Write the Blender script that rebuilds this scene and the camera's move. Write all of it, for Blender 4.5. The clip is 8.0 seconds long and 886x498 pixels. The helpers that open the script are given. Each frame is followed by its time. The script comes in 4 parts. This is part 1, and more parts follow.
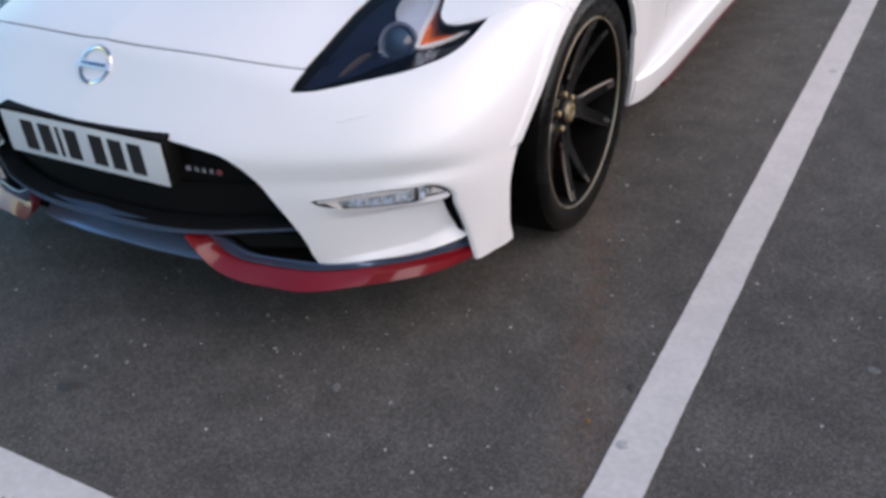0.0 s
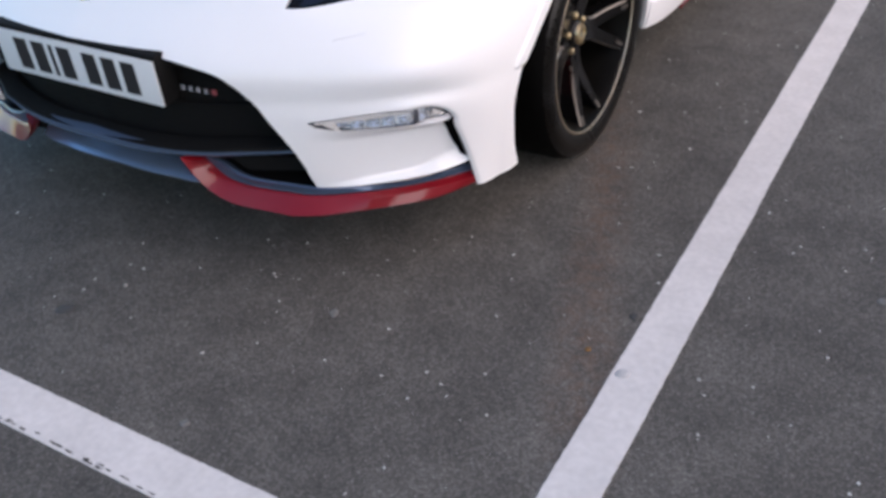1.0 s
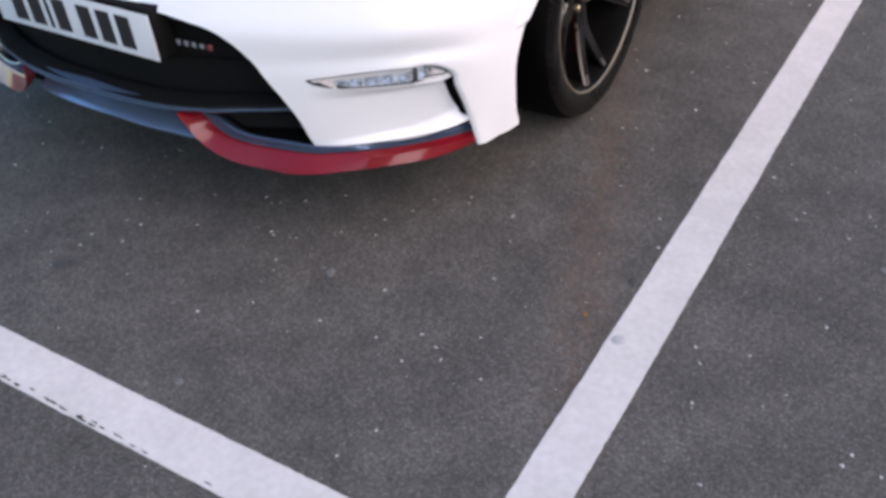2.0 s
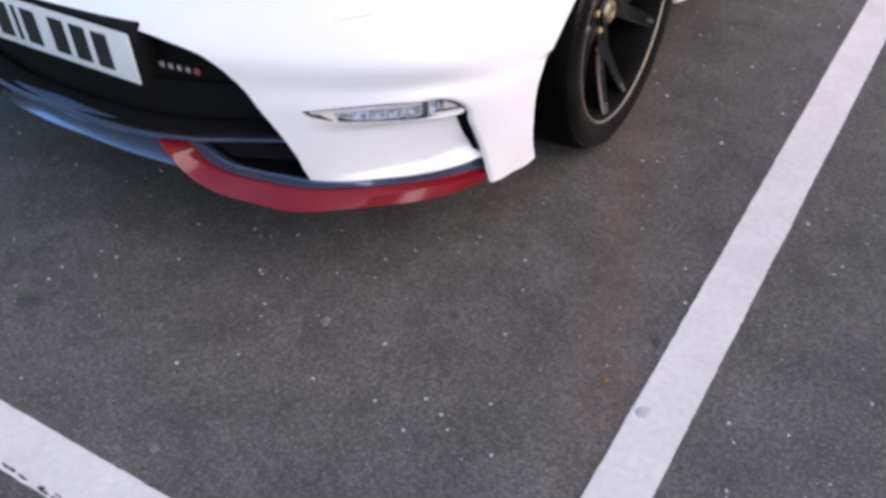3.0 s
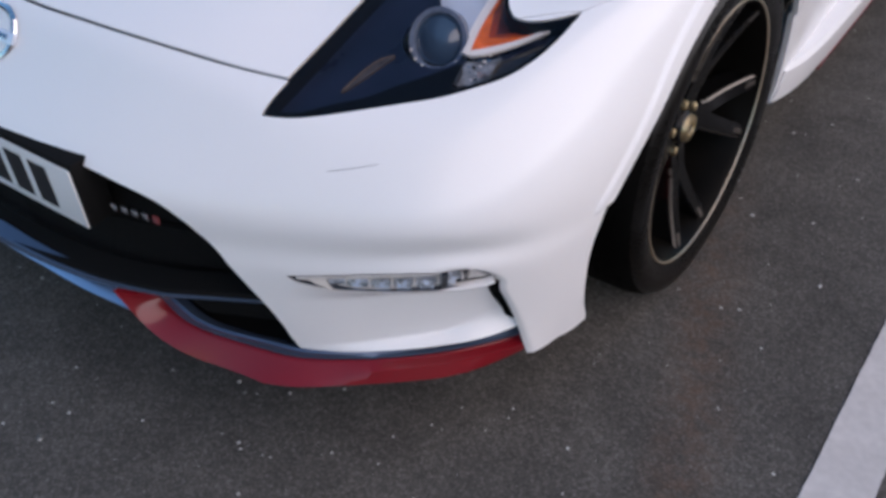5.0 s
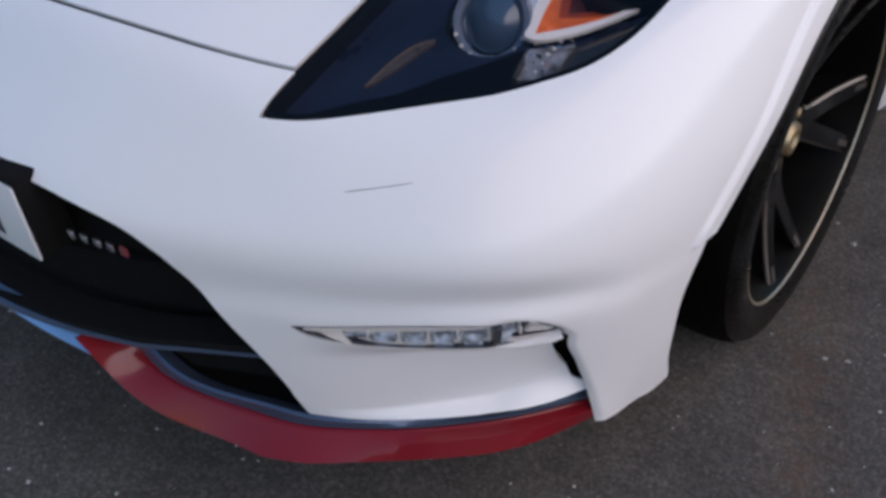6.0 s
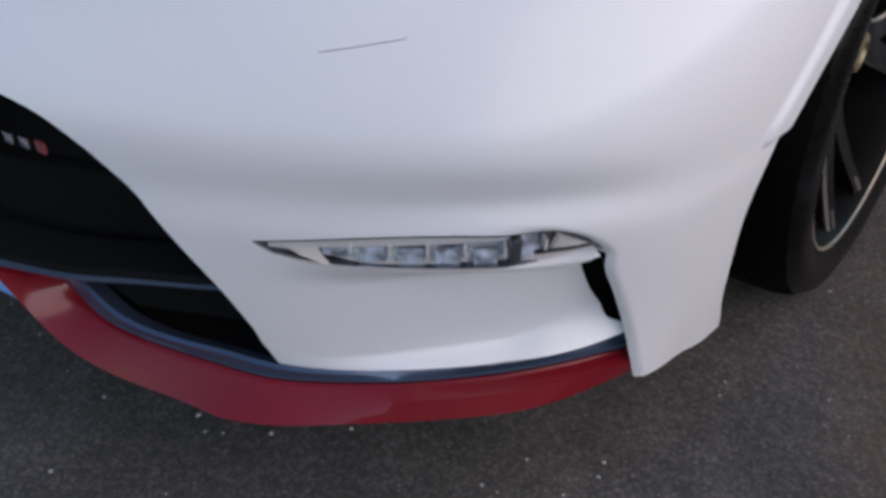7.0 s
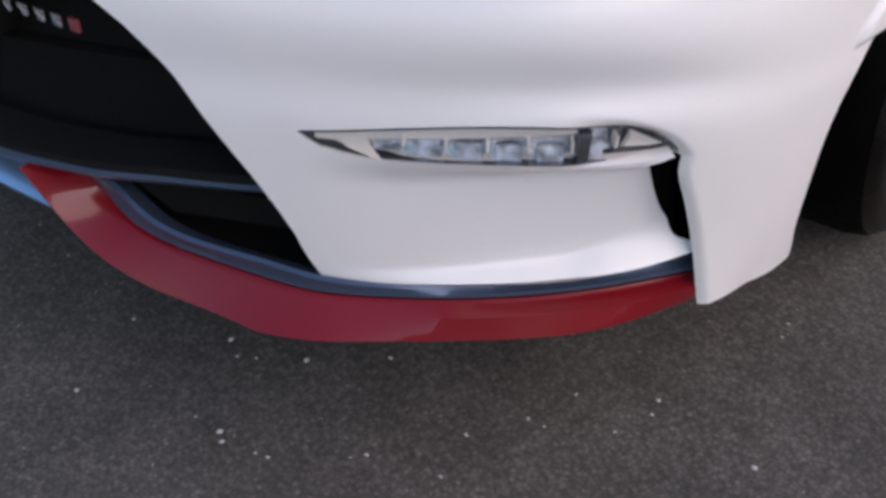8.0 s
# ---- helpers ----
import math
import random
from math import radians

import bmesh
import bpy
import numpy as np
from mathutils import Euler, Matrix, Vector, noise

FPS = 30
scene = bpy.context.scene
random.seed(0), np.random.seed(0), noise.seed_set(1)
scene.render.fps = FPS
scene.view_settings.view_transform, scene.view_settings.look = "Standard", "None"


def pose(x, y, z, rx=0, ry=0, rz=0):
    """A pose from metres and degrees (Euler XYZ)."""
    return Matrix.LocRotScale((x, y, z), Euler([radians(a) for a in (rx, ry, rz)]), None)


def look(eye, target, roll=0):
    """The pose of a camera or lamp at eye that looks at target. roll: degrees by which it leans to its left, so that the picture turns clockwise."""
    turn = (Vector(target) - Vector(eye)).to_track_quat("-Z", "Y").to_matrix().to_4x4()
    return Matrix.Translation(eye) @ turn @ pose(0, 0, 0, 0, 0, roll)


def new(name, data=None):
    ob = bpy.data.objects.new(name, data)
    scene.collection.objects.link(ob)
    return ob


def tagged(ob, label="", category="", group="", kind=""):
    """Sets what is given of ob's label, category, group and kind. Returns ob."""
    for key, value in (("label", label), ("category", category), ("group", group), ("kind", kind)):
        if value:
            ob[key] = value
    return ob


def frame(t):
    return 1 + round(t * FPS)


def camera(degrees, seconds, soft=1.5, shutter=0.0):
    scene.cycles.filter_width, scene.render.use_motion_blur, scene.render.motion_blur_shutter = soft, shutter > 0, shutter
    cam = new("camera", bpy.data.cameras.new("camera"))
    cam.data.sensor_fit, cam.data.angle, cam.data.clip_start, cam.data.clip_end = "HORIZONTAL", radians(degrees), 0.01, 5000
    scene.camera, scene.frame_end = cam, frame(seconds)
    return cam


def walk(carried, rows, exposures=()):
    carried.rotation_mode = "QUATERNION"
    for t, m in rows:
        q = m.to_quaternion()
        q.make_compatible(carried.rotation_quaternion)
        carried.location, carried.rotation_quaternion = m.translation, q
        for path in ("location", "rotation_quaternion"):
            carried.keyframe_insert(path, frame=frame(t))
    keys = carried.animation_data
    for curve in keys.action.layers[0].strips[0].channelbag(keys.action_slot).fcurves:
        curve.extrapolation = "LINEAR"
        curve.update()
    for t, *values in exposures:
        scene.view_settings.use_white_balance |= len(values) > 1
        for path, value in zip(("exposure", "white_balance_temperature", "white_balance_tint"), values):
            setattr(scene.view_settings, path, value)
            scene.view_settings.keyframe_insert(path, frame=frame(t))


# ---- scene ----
cam = camera(49.3, 8.0, soft=3.5)
PATH = [
    (0, (1.784, -1.393, 1.452), (0.928, 0.071, 0.392), -3.6),
    (0.5, (1.797, -1.368, 1.428), (0.929, 0.059, 0.328), -3.8),
    (1, (1.815, -1.34, 1.405), (0.947, 0.029, 0.234), -4.2),
    (1.5, (1.824, -1.319, 1.397), (0.958, 0.016, 0.186), -4.4),
    (1.7, (1.83, -1.314, 1.406), (0.966, 0.007, 0.178), -4.3),
    (2.8, (1.702, -1.169, 1.414), (0.88, 0.119, 0.123), -2.1),
    (3, (1.647, -1.115, 1.398), (0.835, 0.185, 0.113), -1.5),
    (3.5, (1.538, -0.994, 1.396), (0.733, 0.354, 0.157), -0.5),
    (4, (1.514, -0.902, 1.399), (0.689, 0.444, 0.172), -0.6),
    (4.2, (1.509, -0.847, 1.399), (0.67, 0.475, 0.155), -0.9),
    (5.3, (1.367, -0.565, 1.351), (0.424, 0.633, 0.057), -1.9),
    (5.5, (1.339, -0.522, 1.334), (0.377, 0.655, 0.034), -2.0),
    (6, (1.215, -0.424, 1.178), (0.259, 0.797, -0.086), -2.3),
    (6.5, (1.169, -0.364, 1.056), (0.197, 0.881, -0.171), -2.4),
    (7, (1.138, -0.338, 0.935), (0.167, 0.905, -0.295), -2.2),
    (7.5, (1.127, -0.336, 0.87), (0.143, 0.882, -0.374), -1.8),
    (8, (1.11, -0.35, 0.837), (0.11, 0.842, -0.42), -1.7),
]
EXPOSURE = [(0, 1.20, 6050, 9), (1, 1.45, 6100, 11), (1.7, 1.60, 6100, 12), (3, 1.68, 6050, 14), (3.5, 1.55, 6050, 14), (4.2, 1.25, 5950, 12), (5.5, .83, 5800, 10), (7, .74, 5750, 9), (8, 1.12, 6050, 12)]
walk(cam, [(t, look(eye, target, roll)) for t, eye, target, roll in PATH], EXPOSURE)

# ---- light: an open evening sky, the sun low behind an added, unseen wall ----
SUN_HEIGHT, SUN_BEARING = 8, 86   # degrees above the horizon, and clockwise from the car's length
world = bpy.data.worlds.new("evening_sky")
scene.world = world
world.use_nodes = True
sky = world.node_tree.nodes.new("ShaderNodeTexSky")
sky.sky_type, sky.sun_disc = "NISHITA", False
sky.sun_elevation, sky.sun_rotation = radians(SUN_HEIGHT), radians(SUN_BEARING)
sky.air_density, sky.dust_density, sky.ozone_density = 1.0, 0.3, 2.2
back = world.node_tree.nodes["Background"]
back.inputs["Strength"].default_value = 0.150
world.node_tree.links.new(sky.outputs[0], back.inputs["Color"])
sun = new("sun", bpy.data.lights.new("sun", "SUN"))
sun.data.energy, sun.data.angle, sun.data.color = 2.8, radians(116), (1.0, 0.74, 0.57)
sun_from = Vector((math.sin(radians(SUN_BEARING)), math.cos(radians(SUN_BEARING)), math.tan(radians(SUN_HEIGHT))))
sun.matrix_world = look(sun_from * 30, (0, 0, 0))

# ---- materials ----


def material(name, colour, rough=0.5, metal=0.0, coat=0.0, grain=0.0, grain_size=200.0, stain=0.0, stain_size=6.0, bump=0.0, bump_size=300.0, spec=0.5, coat_ior=1.5, coat_rough=0.03):
    """A surface with fine grain and larger stains in colour, uneven gloss, and relief."""
    m = bpy.data.materials.new(name)
    m.use_nodes = True
    nodes, links = m.node_tree.nodes, m.node_tree.links
    p = nodes["Principled BSDF"]
    p.inputs["Metallic"].default_value, p.inputs["Coat Weight"].default_value = metal, coat
    p.inputs["Coat Roughness"].default_value = coat_rough
    p.inputs["Coat IOR"].default_value = coat_ior
    p.inputs["Specular IOR Level"].default_value = spec
    where = nodes.new("ShaderNodeTexCoord")
    shade = None
    for amount, size in ((grain, grain_size), (stain, stain_size)):
        if not amount:
            continue
        n, r = nodes.new("ShaderNodeTexNoise"), nodes.new("ShaderNodeMapRange")
        n.inputs["Scale"].default_value, n.inputs["Detail"].default_value = size, 5
        r.inputs["From Min"].default_value, r.inputs["From Max"].default_value = 0.3, 0.7
        r.inputs["To Min"].default_value, r.inputs["To Max"].default_value = 1 - amount, 1 + amount
        links.new(where.outputs["Object"], n.inputs["Vector"])
        links.new(n.outputs["Fac"], r.inputs["Value"])
        if shade:
            both = nodes.new("ShaderNodeMath")
            both.operation = "MULTIPLY"
            links.new(shade, both.inputs[0]), links.new(r.outputs[0], both.inputs[1])
            shade = both.outputs[0]
        else:
            shade = r.outputs[0]
    p.inputs["Base Color"].default_value, p.inputs["Roughness"].default_value = (*colour, 1), rough
    if shade:
        mix = nodes.new("ShaderNodeVectorMath")
        mix.operation = "SCALE"
        mix.inputs[0].default_value = colour
        links.new(shade, mix.inputs["Scale"])
        links.new(mix.outputs[0], p.inputs["Base Color"])
        gloss = nodes.new("ShaderNodeMath")
        gloss.operation, gloss.inputs[1].default_value = "MULTIPLY", rough
        links.new(shade, gloss.inputs[0])
        links.new(gloss.outputs[0], p.inputs["Roughness"])
    if bump:
        n, b = nodes.new("ShaderNodeTexNoise"), nodes.new("ShaderNodeBump")
        n.inputs["Scale"].default_value, n.inputs["Detail"].default_value = bump_size, 4
        b.inputs["Strength"].default_value, b.inputs["Distance"].default_value = bump, 0.002
        links.new(where.outputs["Object"], n.inputs["Vector"])
        links.new(n.outputs["Fac"], b.inputs["Height"])
        links.new(b.outputs[0], p.inputs["Normal"])
    return m


def clear_glass(name, tint):
    """A thin clear cover: what lies behind shows through, and the sky mirrors in it."""
    m = bpy.data.materials.new(name)
    m.use_nodes = True
    nodes, links = m.node_tree.nodes, m.node_tree.links
    nodes.remove(nodes["Principled BSDF"])
    see, shine, mix, fresnel = (nodes.new("ShaderNode" + k) for k in ("BsdfTransparent", "BsdfGlossy", "MixShader", "Fresnel"))
    see.inputs["Color"].default_value = (*tint, 1)
    shine.inputs["Roughness"].default_value, fresnel.inputs["IOR"].default_value = 0.02, 1.42
    links.new(fresnel.outputs[0], mix.inputs["Fac"])
    links.new(see.outputs[0], mix.inputs[1]), links.new(shine.outputs[0], mix.inputs[2])
    links.new(mix.outputs[0], nodes["Material Output"].inputs["Surface"])
    return m


def asphalt_material():
    """Worn asphalt: dark binder, grey and pale aggregate, slow blotches and a rusty trail from the wheel."""
    m = bpy.data.materials.new("asphalt")
    m.use_nodes = True
    nodes, links = m.node_tree.nodes, m.node_tree.links
    p = nodes["Principled BSDF"]
    where = nodes.new("ShaderNodeTexCoord").outputs["Object"]

    def noise_at(size, detail=4.0, rough=0.55):
        n = nodes.new("ShaderNodeTexNoise")
        n.inputs["Scale"].default_value, n.inputs["Detail"].default_value, n.inputs["Roughness"].default_value = size, detail, rough
        links.new(where, n.inputs["Vector"])
        return n.outputs["Fac"]

    def ramp(fac, *stops):
        r = nodes.new("ShaderNodeValToRGB")
        while len(r.color_ramp.elements) < len(stops):
            r.color_ramp.elements.new(0.5)
        for e, (at, c) in zip(r.color_ramp.elements, stops):
            e.position, e.color = at, (*c, 1) if len(c) == 3 else (c[0], c[0], c[0], 1)
        links.new(fac, r.inputs["Fac"])
        return r.outputs["Color"]

    def blend(kind, fac, a, b):
        x = nodes.new("ShaderNodeMix")
        x.data_type, x.blend_type = "RGBA", kind
        for socket, v in ((x.inputs[0], fac), (x.inputs[6], a), (x.inputs[7], b)):
            if isinstance(v, (int, float)):
                socket.default_value = v
            elif isinstance(v, tuple):
                socket.default_value = (*v, 1)
            else:
                links.new(v, socket)
        return x.outputs[2]

    stones = nodes.new("ShaderNodeTexVoronoi")
    stones.inputs["Scale"].default_value = 190
    links.new(where, stones.inputs["Vector"])
    each = nodes.new("ShaderNodeSeparateColor")
    links.new(stones.outputs["Color"], each.inputs[0])
    colour = ramp(each.outputs[0], (0.0, (.072, .067, .060)), (0.5, (.102, .095, .085)), (0.96, (.132, .123, .110)), (1.0, (.17, .16, .148)))
    # dark binder between the stones
    colour = blend("MULTIPLY", 0.5, colour, ramp(stones.outputs["Distance"], (0.28, (1.08,)), (0.60, (.36,))))
    colour = blend("MULTIPLY", 0.3, colour, ramp(noise_at(420, 3), (0.3, (.78,)), (0.65, (1.16,))))
    colour = blend("MULTIPLY", 0.8, colour, ramp(noise_at(7, 6), (0.3, (.72,)), (0.7, (1.25,))))
    colour = blend("MULTIPLY", 0.7, colour, ramp(noise_at(1.1, 4), (0.3, (.78,)), (0.7, (1.15,))))
    # rust trail
    place = nodes.new("ShaderNodeSeparateXYZ")
    links.new(where, place.inputs[0])

    def maths(op, *values):
        n = nodes.new("ShaderNodeMath")
        n.operation = op
        for s, v in zip(n.inputs, values):
            if isinstance(v, (int, float)):
                s.default_value = v
            else:
                links.new(v, s)
        return n.outputs[0]

    wander = maths("MULTIPLY", maths("SUBTRACT", noise_at(3, 2), 0.5), 0.12)
    off = maths("ABSOLUTE", maths("SUBTRACT", maths("ADD", place.outputs[0], wander), maths("ADD", 1.276, maths("MULTIPLY", place.outputs[1], -0.335))))
    near = nodes.new("ShaderNodeMapRange")
    near.inputs["From Min"].default_value, near.inputs["From Max"].default_value = 0.095, 0.0
    links.new(off, near.inputs["Value"])
    along = nodes.new("ShaderNodeMapRange")
    along.inputs["From Min"].default_value, along.inputs["From Max"].default_value = -0.4, 0.05
    links.new(place.outputs[1], along.inputs["Value"])
    ends = nodes.new("ShaderNodeMapRange")
    ends.inputs["From Min"].default_value, ends.inputs["From Max"].default_value = 1.5, 0.9
    links.new(place.outputs[1], ends.inputs["Value"])
    patchy = ramp(noise_at(22, 6, 0.8), (0.42, (0.08,)), (0.72, (1.0,)))
    rust = maths("MULTIPLY", maths("MULTIPLY", near.outputs[0], along.outputs[0]), maths("MULTIPLY", ends.outputs[0], patchy))
    colour = blend("MIX", maths("MULTIPLY", rust, 0.57), colour, (.155, .082, .045))
    links.new(colour, p.inputs["Base Color"])
    p.inputs["Roughness"].default_value = 0.78
    p.inputs["Specular IOR Level"].default_value = 0.35
    b1, b2 = nodes.new("ShaderNodeBump"), nodes.new("ShaderNodeBump")
    b1.inputs["Strength"].default_value, b1.inputs["Distance"].default_value = 0.40, 0.002
    b2.inputs["Strength"].default_value, b2.inputs["Distance"].default_value = 0.15, 0.001
    links.new(stones.outputs["Distance"], b1.inputs["Height"])
    links.new(noise_at(500, 3), b2.inputs["Height"])
    links.new(b2.outputs[0], b1.inputs["Normal"])
    links.new(b1.outputs[0], p.inputs["Normal"])
    return m


ASPHALT = asphalt_material()
LINE_PAINT = material("worn_line_paint", (.57, .545, .53), 0.75, grain=.07, grain_size=60, stain=.06, stain_size=11, bump=.6, bump_size=260)
STONE = material("pale_grit", (.48, .47, .45), 0.8, grain=.25, grain_size=300)
PAINT = material("white_pearl_paint", (.83, .825, .835), 0.6, spec=.3, coat_ior=1.5, coat=1.0, coat_rough=.22, stain=.012, stain_size=3, grain=.01, grain_size=900)
RED = material("red_gloss_paint", (.175, .004, .010), 0.4, coat=.75, coat_rough=.12, spec=.2, stain=.06, stain_size=8)
RED_TAB = material("dull_red_enamel", (.22, .05, .055), 0.4, coat=.3)
LED_LENS = material("led_lens", (.60, .70, .86), 0.15, coat=.9, grain=.65, grain_size=85)
GUNMETAL = material("dark_silver_paint", (.24, .26, .30), 0.22, metal=.9, coat=.7, stain=.05, stain_size=10)
# gloss highlights of the black spokes, put into a paler colour
SPOKE_HIGHLIGHT = material("spoke_highlight", (.15, .135, .12), 0.35, metal=.8, grain=.1, grain_size=200)
STRIP = material("navy_satin_strip", (.080, .115, .185), 0.30, metal=.5, coat=.15, stain=.05, stain_size=10)
# for the added wall that stands in for something dark in the reflections
ADDED_DARK = material("added_wall_dark", (.16, .12, .10), 0.85, grain=.12, grain_size=30, stain=.15, stain_size=.8, bump=.4, bump_size=60)
SILVER = material("silver_paint", (.36, .45, .62), 0.30, metal=.8, coat=.6, stain=.05, stain_size=10)
BLACK_GLOSS = material("gloss_black_plastic", (.003, .003, .004), 0.22, spec=.09, stain=.15, stain_size=12)
BLACK = material("matt_black_plastic", (.007, .007, .0072), 0.75, spec=.10, grain=.2, grain_size=300, bump=.2, bump_size=600)
RUBBER = material("tyre_rubber", (.003, .0028, .0026), 0.6, spec=.04, grain=.25, grain_size=120, stain=.3, stain_size=7, bump=.3, bump_size=200)
SIDEWALL = material("dressed_tyre_sidewall", (.003, .0025, .002), 0.3, spec=.24, grain=.2, grain_size=120, stain=.3, stain_size=7)
RIM_BLACK = material("black_wheel_lacquer", (.004, .004, .0042), 0.25, coat=.16, spec=.12, coat_rough=.10, stain=.2, stain_size=12)
# alloy; the warm evening light on it is put into its tint
MACHINED = material("machined_alloy", (.72, .62, .47), 0.42, metal=1, grain=.06, grain_size=400)
CHROME = material("chrome", (.80, .81, .83), 0.08, metal=1, stain=.03, stain_size=20)
SATIN = material("satin_reflector", (.78, .86, 1.0), 0.22, metal=.5, coat=.3, stain=.05, stain_size=30)
STEEL = material("brake_steel", (.30, .29, .28), 0.4, metal=1, grain=.1, grain_size=200)
CALIPER = material("red_caliper", (.6, .03, .03), 0.35, stain=.1)
LED_SILVER = material("led_silver", (.56, .62, .72), 0.22, metal=.3, coat=.6, grain=.45, grain_size=90)
BRIGHT = material("bright_trim", (.96, .96, .97), 0.15, metal=.1, coat=.6, stain=.03)
FACETS = material("cut_glass_facets", (.26, .27, .29), 0.12, metal=.5, grain=.95, grain_size=55, bump=1.0, bump_size=90)
BLADE_GREY = material("satin_graphite", (.022, .027, .04), 0.38, metal=.3, coat=.15, stain=.05, stain_size=10)
BARREL = material("dull_black_barrel", (.004, .0036, .003), 0.4, spec=.07, stain=.2, stain_size=14)
RUST = material("rust_drip", (.16, .085, .028), 0.8, grain=.5, grain_size=120)
RING = material("frosted_ring", (.22, .27, .38), 0.25, coat=.4, grain=.12, grain_size=120)
SHADED_AMBER = material("shaded_amber", (.10, .018, .012), 0.2, coat=.4, stain=.2, stain_size=60)
SMOKE = material("dark_smoke", (.022, .018, .017), 0.15, coat=.6, grain=.6, grain_size=60)
LIT_FIN_EDGE = material("lit_fin_edge", (.15, .115, .095), 0.3, metal=.3, coat=.3)
FIN = material("smoked_fin", (.055, .047, .048), 0.35, coat=.3, grain=.5, grain_size=40)
# hub metal with the golden evening light put into its colour
GOLD_LIT = material("gold_lit_metal", (.60, .48, .28), 0.38, metal=1)
DIM_AMBER = material("dim_amber_lens", (.30, .045, .012), 0.2, coat=.5, stain=.25, stain_size=50)
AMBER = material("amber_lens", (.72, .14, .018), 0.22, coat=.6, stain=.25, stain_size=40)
LAMP_DARK = material("smoked_lamp_housing", (.010, .014, .037), 0.35, spec=.2, coat=.35, coat_rough=.22, stain=.35, stain_size=12)
PLATE_WHITE = material("reflective_white", (.72, .73, .74), 0.38, coat=.3, stain=.02)
PLATE_BLACK = material("black_print", (.012, .012, .014), 0.4)
GLASS = clear_glass("lamp_cover", (.96, .97, .98))
DARK_GLASS = clear_glass("window_glass", (.10, .11, .12))
EYE_GLASS = material("projector_glass", (.06, .10, .17), 0.2, coat=1.0, coat_rough=.12)
BADGE_FILL = material("brushed_badge_silver", (.78, .80, .86), 0.3, metal=.5, grain=.08, grain_size=300)

# ---- mesh helpers ----


def mesh_object(name, points, faces, mat, parent=None, label="", normals=None, smooth=True):
    me = bpy.data.meshes.new(name)
    me.from_pydata([tuple(map(float, p)) for p in points], [], [tuple(map(int, f)) for f in faces])
    me.materials.append(mat)
    me.polygons.foreach_set("use_smooth", [smooth] * len(me.polygons))
    if normals is not None:
        me.normals_split_custom_set_from_vertices([tuple(map(float, n)) for n in normals])
    ob = new(name, me)
    ob.parent = parent
    return tagged(ob, label) if label else ob


def part(name, bm, mat, parent=None, label="", smooth=True):
    """Links a bmesh as one mesh object under a thing or a part."""
    me = bpy.data.meshes.new(name)
    for f in bm.faces:
        f.smooth = smooth
    for e in bm.edges:
        if len(e.link_faces) == 2 and e.calc_face_angle(0) > 0.7:
            e.smooth = False
    bm.to_mesh(me)
    bm.free()
    me.materials.append(mat)
    ob = new(name, me)
    ob.parent = parent
    return tagged(ob, label) if label else ob


def box_bm(size, centre=(0, 0, 0), bevel=0.0, turn=None, bm=None):
    own = bmesh.new()
    bmesh.ops.create_cube(own, size=1)
    bmesh.ops.scale(own, vec=size, verts=own.verts)
    if bevel:
        bmesh.ops.bevel(own, geom=own.edges[:], offset=bevel, segments=2, affect="EDGES", profile=0.6)
    m = Matrix.Translation(centre) @ (turn if turn else Matrix())
    bmesh.ops.transform(own, matrix=m, verts=own.verts)
    return own


def lathe(profile, segments, spot, phase=0.0):
    """A profile of (radius, offset along +x) turned round the x axis at spot."""
    bm = bmesh.new()
    rings = []
    for k in range(segments):
        a = 2 * math.pi * k / segments + phase
        rings.append([bm.verts.new((spot[0] + o, spot[1] + r * math.cos(a), spot[2] + r * math.sin(a))) for r, o in profile])
    for k in range(segments):
        p, q = rings[k], rings[(k + 1) % segments]
        for i in range(len(profile) - 1):
            bm.faces.new((p[i], p[i + 1], q[i + 1], q[i]))
    bmesh.ops.recalc_face_normals(bm, faces=bm.faces[:])
    return bm


def sweep(rails, closed=True):
    """A body whose edges are the rails, rows of points of one length; its ends are capped."""
    bm = bmesh.new()
    rows = [[bm.verts.new(tuple(map(float, p))) for p in rail] for rail in rails]
    n = len(rows)
    for k in range(n if closed else n - 1):
        a, b = rows[k], rows[(k + 1) % n]
        for i in range(len(a) - 1):
            bm.faces.new((a[i], a[i + 1], b[i + 1], b[i]))
    if closed:
        bm.faces.new([r[0] for r in rows])
        bm.faces.new([r[-1] for r in rows][::-1])
    bmesh.ops.recalc_face_normals(bm, faces=bm.faces[:])
    return bm


def mirrored(bm):
    """The same body on the car's other side."""
    twin = bm.copy()
    bmesh.ops.scale(twin, vec=(-1, 1, 1), verts=twin.verts)
    bmesh.ops.reverse_faces(twin, faces=twin.faces)
    return twin


